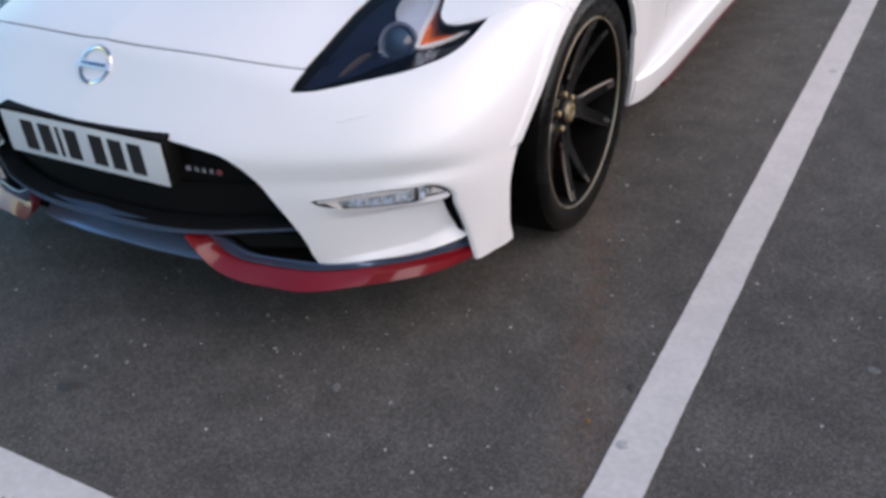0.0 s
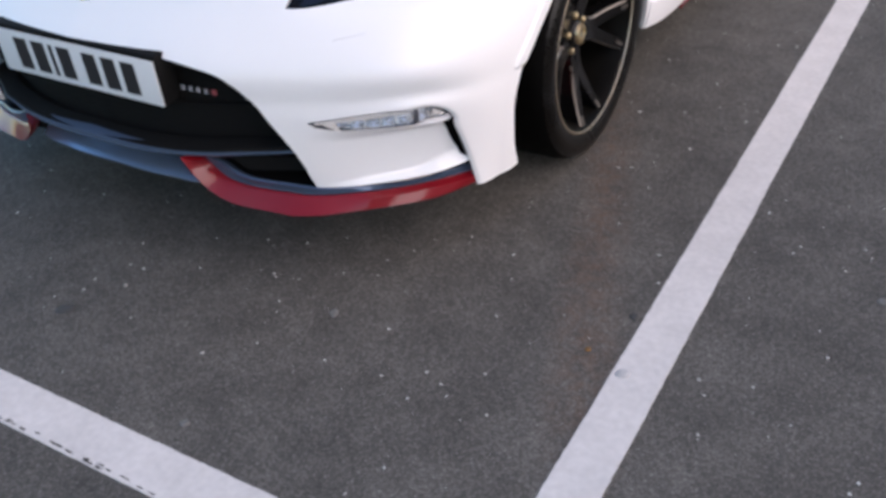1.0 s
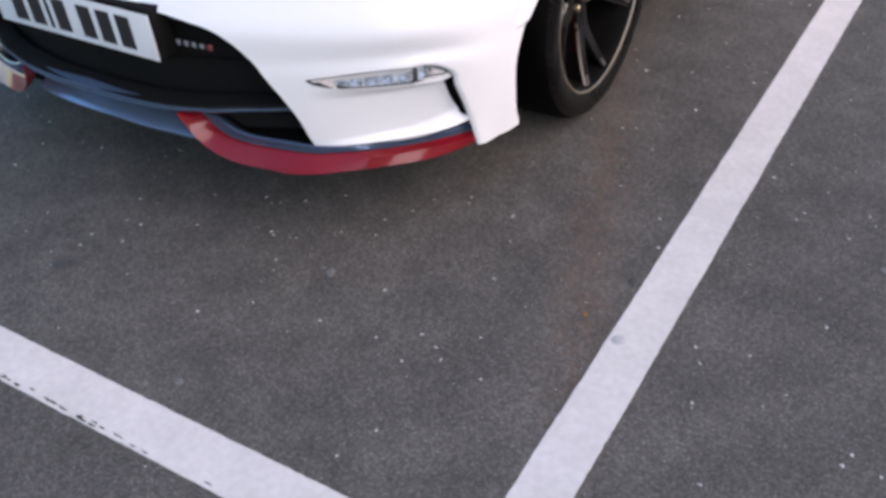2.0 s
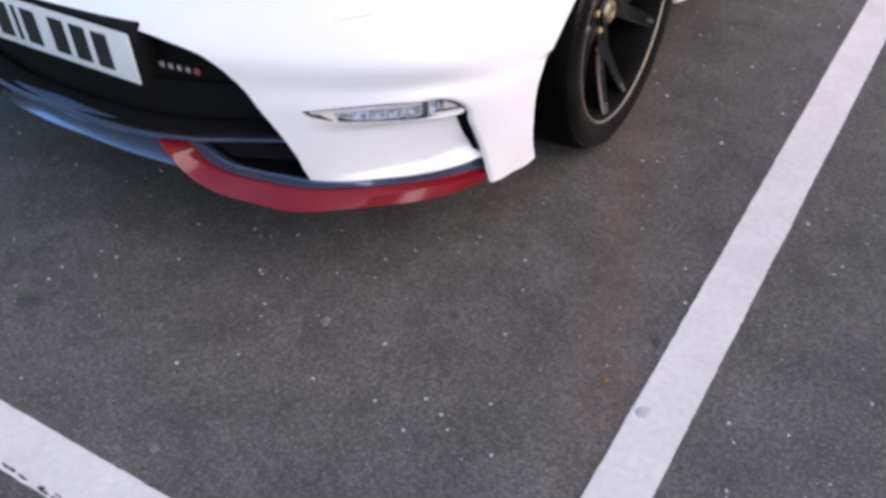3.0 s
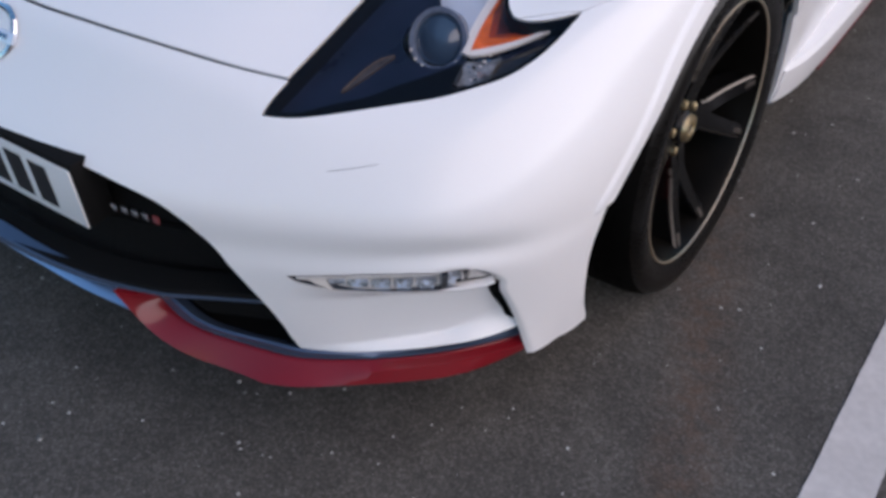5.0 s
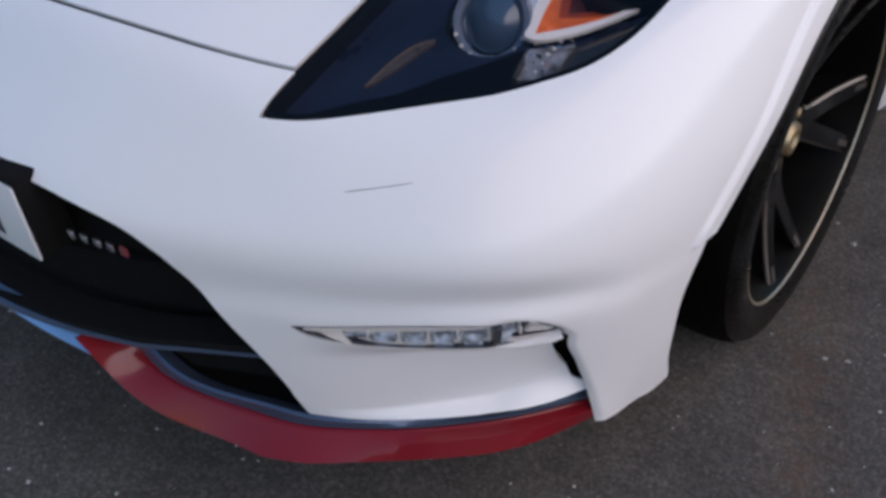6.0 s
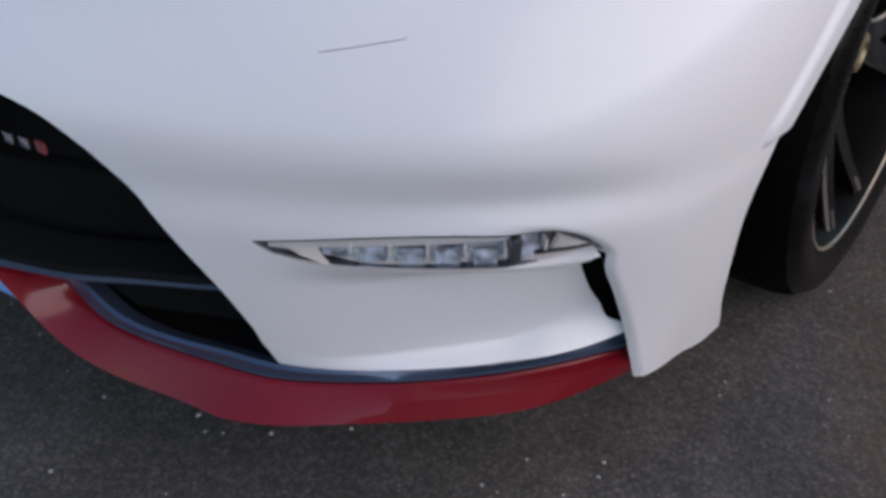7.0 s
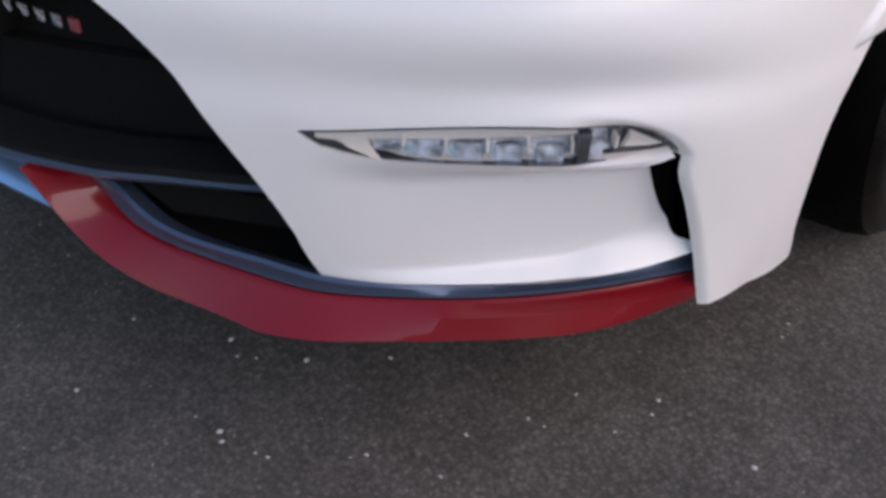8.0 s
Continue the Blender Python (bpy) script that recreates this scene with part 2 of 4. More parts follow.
# Character lines of the front body's near half, each from the centre line round the corner and back along the flank.
LINES = {
    "under": [(0, 0.00, .195), (.26, .02, .20), (.45, .082, .215), (.56, .132, .218), (.68, .203, .198), (.78, .287, .177), (.846, .379, .1645), (.8635, .4435, .1612), (.880, .515, .1600), (.90, 1.40, .195)],
    "lower": [(0, -.03, .30), (.26, .00, .30), (.45, .063, .30), (.566, .12, .30), (.69, .190, .295), (.792, .270, .285), (.855, .365, .28), (.880, .43, .28), (.897, .52, .28), (.915, 1.40, .27)],
    "lamp_line": [(0, -.035, .41), (.26, -.008, .41), (.45, .055, .41), (.572, .109, .408), (.70, .176, .405), (.803, .252, .402), (.866, .342, .40), (.893, .42, .40), (.911, .52, .40), (.925, 1.40, .38)],
    "shelf": [(0, -.0327, .432), (.26, -.0063, .432), (.45, .0560, .432), (.573, .1098, .430), (.70, .1752, .431), (.803, .2472, .433), (.867, .3400, .427), (.895, .419, .423), (.913, .525, .42), (.9265, 1.40, .405)],
    "waist": [(0, -.03, .457), (.26, -.004, .457), (.45, .0568, .457), (.574, .1110, .456), (.70, .1785, .455), (.803, .2560, .456), (.868, .3425, .451), (.896, .42, .445), (.915, .53, .44), (.928, 1.40, .43)],
    "crease": [(0, -.02, .52), (.26, .002, .515), (.45, .056, .512), (.575, .108, .506), (.70, .170, .503), (.803, .244, .500), (.868, .335, .496), (.899, .42, .49), (.918, .54, .485), (.932, 1.40, .49)],
    "nose": [(0, .028, .585), (.26, .045, .58), (.45, .092, .575), (.58, .142, .572), (.70, .202, .568), (.80, .275, .565), (.868, .365, .56), (.904, .46, .555), (.926, .60, .55), (.936, 1.40, .57)],
    "badge_line": [(0, .093, .655), (.26, .107, .648), (.44, .140, .638), (.56, .182, .632), (.69, .252, .628), (.79, .335, .630), (.86, .435, .63), (.904, .55, .625), (.928, .69, .615), (.934, 1.40, .66)],
    "shut_line": [(0, .142, .705), (.26, .157, .695), (.42, .186, .680), (.525, .222, .668), (.65, .308, .672), (.755, .405, .685), (.835, .515, .70), (.892, .65, .70), (.925, .82, .685), (.925, 1.40, .75)],
    "brow": [(0, .30, .757), (.24, .31, .752), (.40, .335, .738), (.50, .375, .724), (.61, .455, .728), (.71, .555, .742), (.80, .68, .758), (.872, .80, .765), (.915, .93, .74), (.905, 1.40, .81)],
    "crown": [(0, .62, .825), (.22, .62, .823), (.38, .64, .812), (.48, .67, .795), (.58, .72, .790), (.68, .80, .80), (.77, .90, .812), (.845, .99, .81), (.895, 1.08, .78), (.875, 1.40, .845)],
    "cowl": [(0, 1.30, .925), (.22, 1.31, .925), (.38, 1.33, .915), (.48, 1.35, .90), (.58, 1.37, .885), (.67, 1.38, .88), (.75, 1.39, .878), (.80, 1.395, .875), (.82, 1.398, .872), (.83, 1.40, .868)],
}


def spline(knots, values, at):
    """A natural cubic spline through rows of values."""
    n, h = len(knots), np.diff(knots)
    slope = np.diff(values, axis=0) / h.reshape((-1,) + (1,) * (values.ndim - 1))
    a, b = np.eye(n), np.zeros_like(values)
    for i in range(1, n - 1):
        a[i, i - 1:i + 2] = h[i - 1], 2 * (h[i - 1] + h[i]), h[i]
        b[i] = 6 * (slope[i] - slope[i - 1])
    m = np.linalg.solve(a, b.reshape(n, -1)).reshape(values.shape)
    i = np.clip(np.searchsorted(knots, at, side="right") - 1, 0, n - 2)
    shape = (-1,) + (1,) * (values.ndim - 1)
    p, q, w = ((knots[i + 1] - at) / h[i]).reshape(shape), ((at - knots[i]) / h[i]).reshape(shape), (h[i] ** 2 / 6).reshape(shape)
    return p * values[i] + q * values[i + 1] + ((p ** 3 - p) * m[i] + (q ** 3 - q) * m[i + 1]) * w


def loft(lines, across, along):
    """A dense grid of points over the surface that the lines span."""
    net = np.array(lines, float)
    ku = np.r_[0, np.cumsum(np.sqrt(np.linalg.norm(np.diff(net, axis=1), axis=2)).mean(0))]
    kv = np.r_[0, np.cumsum(np.sqrt(np.linalg.norm(np.diff(net, axis=0), axis=2)).mean(1))]
    fine = spline(kv, net, np.linspace(0, kv[-1], along))
    return spline(ku, fine.swapaxes(0, 1), np.linspace(0, ku[-1], across)).swapaxes(0, 1)


def curve(points, count):
    """A smooth row of points through a few."""
    p = np.array(points, float)
    k = np.r_[0, np.cumsum(np.sqrt(np.linalg.norm(np.diff(p, axis=0), axis=1)))]
    return spline(k, p, np.linspace(0, k[-1], count))


def outline(*arcs):
    """A closed outline of smooth arcs that meet in corners."""
    return np.concatenate([curve(a, 40)[:-1] if len(a) > 2 else np.array(a[:1], float) for a in arcs])


def inside(shape, at):
    """Signed distance of points to a closed outline, negative inside."""
    a, b = shape, np.roll(shape, -1, 0)
    best, odd = np.full(len(at), 1e9), np.zeros(len(at), bool)
    for p, q in zip(a, b):
        d, w = q - p, at - p
        t = np.clip((w @ d) / max(d @ d, 1e-12), 0, 1)
        best = np.minimum(best, ((w - t[:, None] * d) ** 2).sum(1))
        cross = (p[1] > at[:, 1]) != (q[1] > at[:, 1])
        odd ^= cross & (at[:, 0] < p[0] + (at[:, 1] - p[1]) / (d[1] if d[1] else 1e-12) * d[0])
    return np.where(odd, -1, 1) * np.sqrt(best)


class Sheet:
    """Triangles of a smooth surface with their normals, which can be parted along lines."""

    def __init__(self, points, normals, tris):
        self.p, self.n, self.t = points, normals, tris

    @classmethod
    def of_grid(cls, g):
        e1, e2 = np.gradient(g, axis=1), np.gradient(g, axis=0)
        n = np.cross(e1, e2)
        n /= np.linalg.norm(n, axis=2, keepdims=True)
        k = np.arange(g.shape[0] * g.shape[1]).reshape(g.shape[:2])
        a, b, c, d = (s.ravel() for s in (k[:-1, :-1], k[:-1, 1:], k[1:, 1:], k[1:, :-1]))
        return cls(g.reshape(-1, 3), n.reshape(-1, 3), np.concatenate([np.stack([a, b, c], 1), np.stack([a, c, d], 1)]))

    def cut(self, f):
        """Two sheets: where f is negative and where it is not. f takes points and gives a number for each."""
        v = f(self.p)
        neg = v[self.t] < 0
        count = neg.sum(1)
        ins, outs, p, n, made = [self.t[count == 3]], [self.t[count == 0]], [self.p], [self.n], {}
        top, more_p, more_n = len(self.p), [], []

        def between(i, j):
            key = (min(i, j), max(i, j))
            if key not in made:
                s = v[i] / (v[i] - v[j])
                made[key] = top + len(more_p)
                more_p.append(self.p[i] + s * (self.p[j] - self.p[i]))
                more_n.append(self.n[i] + s * (self.n[j] - self.n[i]))
            return made[key]

        few_in, few_out = [], []
        for tri, side, c in zip(self.t[(count == 1) | (count == 2)], neg[(count == 1) | (count == 2)], count[(count == 1) | (count == 2)]):
            odd = int(np.flatnonzero(side == (c == 1))[0])
            a, b, d = int(tri[odd]), int(tri[(odd + 1) % 3]), int(tri[(odd + 2) % 3])
            ab, ad = between(a, b), between(a, d)
            one, two = (few_in, few_out) if c == 1 else (few_out, few_in)
            one.append((a, ab, ad))
            two += [(ab, b, d), (ab, d, ad)]
        if more_p:
            p.append(np.array(more_p)), n.append(np.array(more_n))
        ins.append(np.array(few_in, int).reshape(-1, 3)), outs.append(np.array(few_out, int).reshape(-1, 3))
        p, n = np.concatenate(p), np.concatenate(n)
        return Sheet(p, n, np.concatenate(ins)), Sheet(p, n, np.concatenate(outs))

    def moved(self, depth):
        """The same sheet set back from the surface."""
        return Sheet(self.p - self.n * depth, self.n, self.t)

    def twin(self):
        flip = np.array([-1, 1, 1])
        return Sheet(self.p * flip, self.n * flip, self.t[:, ::-1])

    def join(self, other):
        return Sheet(np.concatenate([self.p, other.p]), np.concatenate([self.n, other.n]), np.concatenate([self.t, other.t + len(self.p)]))

    def panel(self, name, mat, parent, label="", thick=0.012):
        """A panel of this sheet, its edges turned in by its thickness."""
        used, flat = np.unique(self.t, return_inverse=True)
        t = flat.reshape(-1, 3)
        p, n = self.p[used], self.n[used] / np.linalg.norm(self.n[used], axis=1, keepdims=True)
        keep = (t[:, 0] != t[:, 1]) & (t[:, 1] != t[:, 2]) & (t[:, 0] != t[:, 2])
        t = t[keep]
        points, normals, faces = [p], [n], [t]
        if thick:
            edges = np.concatenate([t[:, [0, 1]], t[:, [1, 2]], t[:, [2, 0]]])
            key = np.sort(edges, 1)
            _, first, counts = np.unique(key, axis=0, return_index=True, return_counts=True)
            rim = edges[first[counts == 1]]
            rim = rim[~((abs(p[rim[:, 0], 0]) < 1e-5) & (abs(p[rim[:, 1], 0]) < 1e-5))]
            a, b = rim[:, 0], rim[:, 1]
            out = np.cross(p[b] - p[a], n[a])
            out /= np.linalg.norm(out, axis=1, keepdims=True) + 1e-12
            corner = [p[a], p[b], p[b] - n[b] * thick, p[a] - n[a] * thick]
            k = len(p) + np.arange(len(rim))
            m = len(rim)
            points += corner
            normals += [out] * 4
            quads = np.stack([k + m, k, k + 3 * m, k + 2 * m], 1)
            return mesh_object(name, np.concatenate(points), list(t.tolist()) + quads.tolist(), mat, parent, label, np.concatenate(normals))
        return mesh_object(name, p, t.tolist(), mat, parent, label, n)


def step(x, a, b):
    """A smooth rise from 0 at a to 1 at b."""
    s = np.clip((x - a) / (b - a), 0, 1)
    return s * s * (3 - 2 * s)


# ---- ground ----
def ground_sheet():
    bm = bmesh.new()
    ring = [bm.verts.new((600 * math.cos(a * math.pi / 24), 600 * math.sin(a * math.pi / 24), 0)) for a in range(48)]
    bm.faces.new(ring)
    return tagged(part("ground", bm, ASPHALT, smooth=False), "worn dark grey asphalt of a car park with pale grit", "asphalt", kind="structure")


ground_sheet()


def added_wall():
    """An added, unseen dark wall with a coping: darkens low reflections, hides the sun's glow."""
    wall = tagged(part("wall_east", box_bm((.3, 92, 4.4), (20, -2, 2.2), .01), ADDED_DARK), "added plain dark wall, unseen, for dark reflections", "wall", kind="structure")
    part("coping", box_bm((.42, 92, .12), (20, -2, 4.462), .02), ADDED_DARK, wall)


added_wall()


def bay_line(name, start, end, width, label, seed):
    """A thick painted line with slightly ragged edges."""
    rng = np.random.default_rng(seed)
    a, b = Vector(start), Vector(end)
    d = (b - a).normalized()
    s = Vector((-d.y, d.x, 0))
    n = int((b - a).length / 0.012)
    wob = [np.convolve(rng.normal(0, 1, n + 9), np.ones(5) / 5, "same")[:n + 1] * .0008 + rng.normal(0, .0004, n + 1) for _ in range(2)]
    bm = bmesh.new()
    rows = []
    for i in range(n + 1):
        c = a + d * ((b - a).length * i / n)
        l, r = c + s * (width / 2 + wob[0][i]), c - s * (width / 2 + wob[1][i])
        rows.append([bm.verts.new(v) for v in (l + Vector((0, 0, -.002)), l + Vector((0, 0, .003)), r + Vector((0, 0, .003)), r + Vector((0, 0, -.002)))])
    for p, q in zip(rows, rows[1:]):
        for k in range(3):
            bm.faces.new((p[k], p[k + 1], q[k + 1], q[k]))
    bmesh.ops.recalc_face_normals(bm, faces=bm.faces[:])
    return tagged(part(name, bm, LINE_PAINT, smooth=False), label, "road marking", kind="structure")


bay_line("bay_line_1", (1.366, -.50, 0), (1.338, 9, 0), .105, "worn white painted parking bay line along the car", 3)
bay_line("bay_line_2", (-4, -.545, 0), (1.4185, -.570, 0), .109, "worn white painted line across the bay's front", 4)


def line_chips():
    """Small flakes where the cross line's paint has broken away along its outer edge."""
    rng = np.random.default_rng(21)
    points, faces = [], []
    for i in range(46):
        x = rng.uniform(.05, .66) if i < 34 else rng.uniform(-1.5, 1.2)
        y = -.6105 + .006 * rng.normal() * .4 - .008 * (x - .3) * .6
        n, k = 7, len(points)
        for j in range(n):
            t = 6.283 * j / n
            points.append((x + rng.uniform(.004, .013) * math.cos(t), y + rng.uniform(.0012, .0032) * math.sin(t), .0036))
        faces.append(tuple(range(k, k + n)))
    return tagged(mesh_object("line_chips", points, faces, ASPHALT, smooth=False), "bare asphalt chips along the worn line edge", "paint chips", kind="stuff")


line_chips()


def grit():
    """Pale chips and pebbles bedded in the asphalt."""
    rng = np.random.default_rng(11)
    points, faces = [], []
    for i in range(2600):
        x, y = rng.uniform(-1.6, 3.2), rng.uniform(-1.3, 3.0)
        size = .0011 + .0042 * rng.random() ** 3.4 + (.0025 if rng.random() < .015 else 0)
        if abs(x - 1.364) < .056 or abs(y + .565) < .062:
            continue
        k, turn = len(points), rng.uniform(0, 6.28)
        for j in range(5):
            a = turn + j * 1.2566
            r = size * rng.uniform(.6, 1.15)
            points.append((x + r * math.cos(a), y + r * math.sin(a) * rng.uniform(.6, 1), 0.0002))
        points.append((x, y, size * rng.uniform(.35, .7)))
        faces += [(k + j, k + (j + 1) % 5, k + 5) for j in range(5)]
    return tagged(mesh_object("grit", points, faces, STONE, smooth=False), "pale grit and small stone chips bedded in asphalt", "grit", kind="stuff")


grit()


def loose_chip(x, y, size, seed):
    """A single pale stone chip, an uneven faceted pebble."""
    rng = np.random.default_rng(seed)
    bm = bmesh.new()
    bmesh.ops.create_icosphere(bm, subdivisions=1, radius=1)
    for v in bm.verts:
        v.co *= rng.uniform(.75, 1.2)
    bmesh.ops.scale(bm, vec=(size, size * rng.uniform(.55, .9), size * .45), verts=bm.verts)
    chip = part("stone_chip", bm, STONE, smooth=False)
    chip.matrix_basis = pose(x, y, size * .30, 0, 0, rng.uniform(0, 360))
    return tagged(chip, "pale stone chip lying on the asphalt", "stone chip", "loose chips on the asphalt")


for n, (x, y, size) in enumerate((
        (-.375, -.052, 4.5), (.348, .144, 4.5), (.463, .029, 4), (.965, -.098, 5), (1.167, 1.014, 6), (.942, .355, 4.5), (.577, -.186, 4), (.747, -.164, 5), (1.581, .157, 4), (1.523, -.016, 4.5),
        (1.814, -.002, 5), (.147, -.161, 4), (1.038, -.142, 4), (1.013, .129, 4), (1.447, .789, 4.5), (1.026, -.361, 4), (.376, .129, 3), (.397, .141, 3), (.448, .176, 4), (.451, .037, 4.5), (.520, .045, 3),
        (.815, .378, 3), (.713, .264, 3), (.686, .141, 3.2), (.267, -.026, 3.5), (.736, .328, 3), (.672, .203, 2.8))):
    loose_chip(x, y, size * .001, n)

GUM = material("trodden_gum", (.42, .41, .41), 0.7, grain=.2, grain_size=150)
GUM_PALE = material("pale_trodden_gum", (.125, .122, .118), 0.75, grain=.25, grain_size=150)
OIL = material("dark_tar_spot", (.048, .046, .044), 0.7, grain=.2, grain_size=100)


def trodden_spot(x, y, radius, mat, label, seed):
    """A flattened blob with an uneven outline on the ground."""
    rng = np.random.default_rng(seed)
    bm = bmesh.new()
    wob = 1 + .16 * np.convolve(rng.normal(0, 1, 22), np.ones(3) / 3, "same")[:18]
    rings = [[bm.verts.new((radius * f * w * math.cos(k * math.pi / 9), radius * .85 * f * w * math.sin(k * math.pi / 9), z)) for k, w in enumerate(wob)] for f, z in ((1, 0), (.92, .0016), (.5, .0024))]
    for p, q in zip(rings, rings[1:]):
        for k in range(18):
            bm.faces.new((p[k], p[(k + 1) % 18], q[(k + 1) % 18], q[k]))
    bm.faces.new(rings[-1])
    ob = part("trodden_spot", bm, mat)
    ob.matrix_basis = pose(x, y, .0032 if abs(x - 1.364) < .06 else .0004, 0, 0, seed * 40)
    return tagged(ob, label, "gum spot", "spots on the asphalt")


for n, (x, y, r, mat, label) in enumerate((
        (1.335, .076, .016, GUM, "grey trodden gum spot on the painted line"), (1.375, 2.319, .017, GUM, "grey trodden gum spot on the painted line"),
        (.671, -.022, .014, GUM_PALE, "pale trodden gum spot on dark asphalt"), (1.762, .545, .015, GUM_PALE, "pale trodden gum spot on dark asphalt"),
        (.597, -.446, .011, GUM_PALE, "pale trodden gum spot on dark asphalt"), (.081, -.292, .022, OIL, "dark tar spot on grey asphalt"),
        (1.290, .262, .014, OIL, "dark tar spot beside the painted line"), (.143, -.158, .007, GUM_PALE, "pale trodden gum spot on dark asphalt"),
        (1.239, .118, .008, RUST, "rusty orange drip mark on grey asphalt"))):
    trodden_spot(x, y, r, mat, label, n + 1)

# ---- the car's front body ----
car = tagged(new("car"), "white sports coupe with red lip and black wheels", "car")
FRONT = loft(list(LINES.values()), 420, 330)
# raised lip round the wheel arch
ARCH = outline([(.512, .08), (.509, .165), (.490, .21), (.471, .285), (.463, .34), (.466, .39), (.486, .447)],
               [(.486, .447), (.565, .530), (.66, .613), (.74, .657), (.81, .684), (.916, .700), (1.04, .680), (1.18, .58), (1.265, .44), (1.30, .30)],
               [(1.30, .30), (1.325, .20), (1.335, .08)], [(1.335, .08), (.512, .08)])
arch_off = inside(ARCH, FRONT.reshape(-1, 3)[:, 1:]).reshape(FRONT.shape[:2])
plain = Sheet.of_grid(FRONT)
grid_normals = plain.n.reshape(FRONT.shape)
raise_lip = .006 * step(arch_off, .034, .026) * step(FRONT[..., 2], .440, .452) * (FRONT[..., 0] > .7)
FRONT = FRONT + grid_normals * raise_lip[..., None]
GRILLE = outline([(-.30, .545), (0, .553), (.26, .545), (.335, .533), (.399, .5155), (.438, .488)], [(.438, .488), (.471, .444), (.4985, .394), (.5235, .341), (.540, .290), (.556, .219)],
                 [(.556, .219), (.556, .05)], [(.556, .05), (-.30, .05)], [(-.30, .05), (-.30, .545)])
LAMP = outline([(.509, .165), (.515, .215), (.519, .30), (.520, .40), (.524, .49), (.545, .60), (.585, .715)], [(.585, .715), (.625, .69), (.665, .62), (.697, .54), (.710, .502), (.732, .482)],
               [(.732, .482), (.752, .486), (.787, .514), (.812, .547)], [(.812, .547), (.803, .464), (.777, .397), (.747, .356), (.716, .320), (.676, .283), (.630, .243), (.584, .206), (.545, .181), (.509, .165)])
RUNNING = outline([(.567, .406), (.600, .4105), (.647, .418), (.729, .4275), (.785, .4270), (.804, .4225), (.818, .4125), (.827, .398), (.830, .387)],
                  [(.830, .387), (.816, .3855), (.749, .3840), (.665, .3815), (.615, .3832), (.587, .391), (.567, .406)])
BLADE = [(.831, .385), (.8285, .365), (.8305, .335), (.8327, .30), (.8345, .262), (.8362, .22), (.8390, .156)]
UNDERCUT = outline([(.8390, .10), (.8390, .156)], BLADE[::-1], [(.831, .385), (.816, .3855), (.749, .3845), (.665, .3825), (.615, .384), (.587, .391)],
                   [(.587, .391), (.545, .30), (.555, .218)], [(.555, .218), (.555, .10)], [(.555, .10), (.8390, .10)])
POCKET_EDGE = outline([(.587, .391), (.615, .384), (.665, .3825), (.749, .3845), (.800, .3852), (.829, .3875)], [(.829, .3875), (.816, .3830), (.803, .378), (.7965, .371), (.7945, .355), (.7955, .330), (.7975, .305), (.8005, .284), (.805, .2685)],
                      [(.805, .2685), (.811, .2590), (.820, .253), (.834, .2455)], [(.834, .2455), (.833, .243)], [(.833, .243), (.797, .2365), (.757, .232), (.687, .228), (.62, .224), (.555, .2195)], [(.555, .2195), (.545, .30), (.587, .391)])
BAND = outline([(.520, .168), (.552, .191), (.574, .211), (.600, .237), (.626, .263), (.653, .300), (.672, .324), (.699, .360), (.712, .378)], [(.712, .378), (.719, .336)], [(.719, .336), (.75, .34)], [(.75, .34), (.55, .14)], [(.55, .14), (.520, .168)])
BONNET = outline([(-.3, .166), (0, .143), (.13, .1475), (.24, .158), (.345, .1745), (.435, .196), (.514, .223)], [(.514, .223), (.519, .30), (.520, .40), (.524, .49), (.545, .60), (.585, .715)],
                 [(.585, .715), (.64, .95), (.67, 1.15), (.68, 1.29)], [(.68, 1.29), (.68, 1.6)], [(.68, 1.6), (-.3, 1.6)], [(-.3, 1.6), (-.3, .166)])
FLAP = outline([(.621, .5825), (.681, .5935)], [(.681, .5935), (.690, .617)], [(.690, .617), (.634, .609)], [(.634, .609), (.621, .5825)])
FLAP_HOLE = outline([(.6206, .5817), (.6807, .5927)], [(.6807, .5927), (.690, .617)], [(.690, .617), (.634, .609)], [(.634, .609), (.6206, .5817)])
# the corner's inner edge is rolled in beside the lamp and the recess
flat = FRONT.reshape(-1, 3)
edge_off = np.minimum(inside(RUNNING, flat[:, [0, 2]]), inside(UNDERCUT, flat[:, [0, 2]])).reshape(FRONT.shape[:2])
roll = .0130 * np.clip(1 - np.maximum(edge_off, 0) / .010, 0, 1) ** 1.4 * step(FRONT[..., 0], .76, .83) * (FRONT[..., 1] < .45)
POCKET = FRONT.copy()
FRONT = FRONT - grid_normals * roll[..., None]
# recess under the running light
deep = .036 * step(FRONT[..., 0], .545, .80) * step(FRONT[..., 2], .386, .345) * (.08 + .92 * step(FRONT[..., 2], .221, .239 + .038 * step(FRONT[..., 0], .755, .83)))
POCKET = POCKET - grid_normals * (deep + .0003)[..., None]

XZ, XY, YZ = [0, 2], [0, 1], [1, 2]


def zone(shape, axes, grow=0.0, low=-1.0, high=9.0, back=9.0):
    """A test for Sheet.cut: inside the outline, seen along one axis, and between two heights."""
    def f(p):
        d = inside(shape, p[:, axes]) - grow
        return np.maximum(np.maximum(d, low - p[:, 2]), np.maximum(p[:, 2] - high, p[:, 1] - back))
    return f


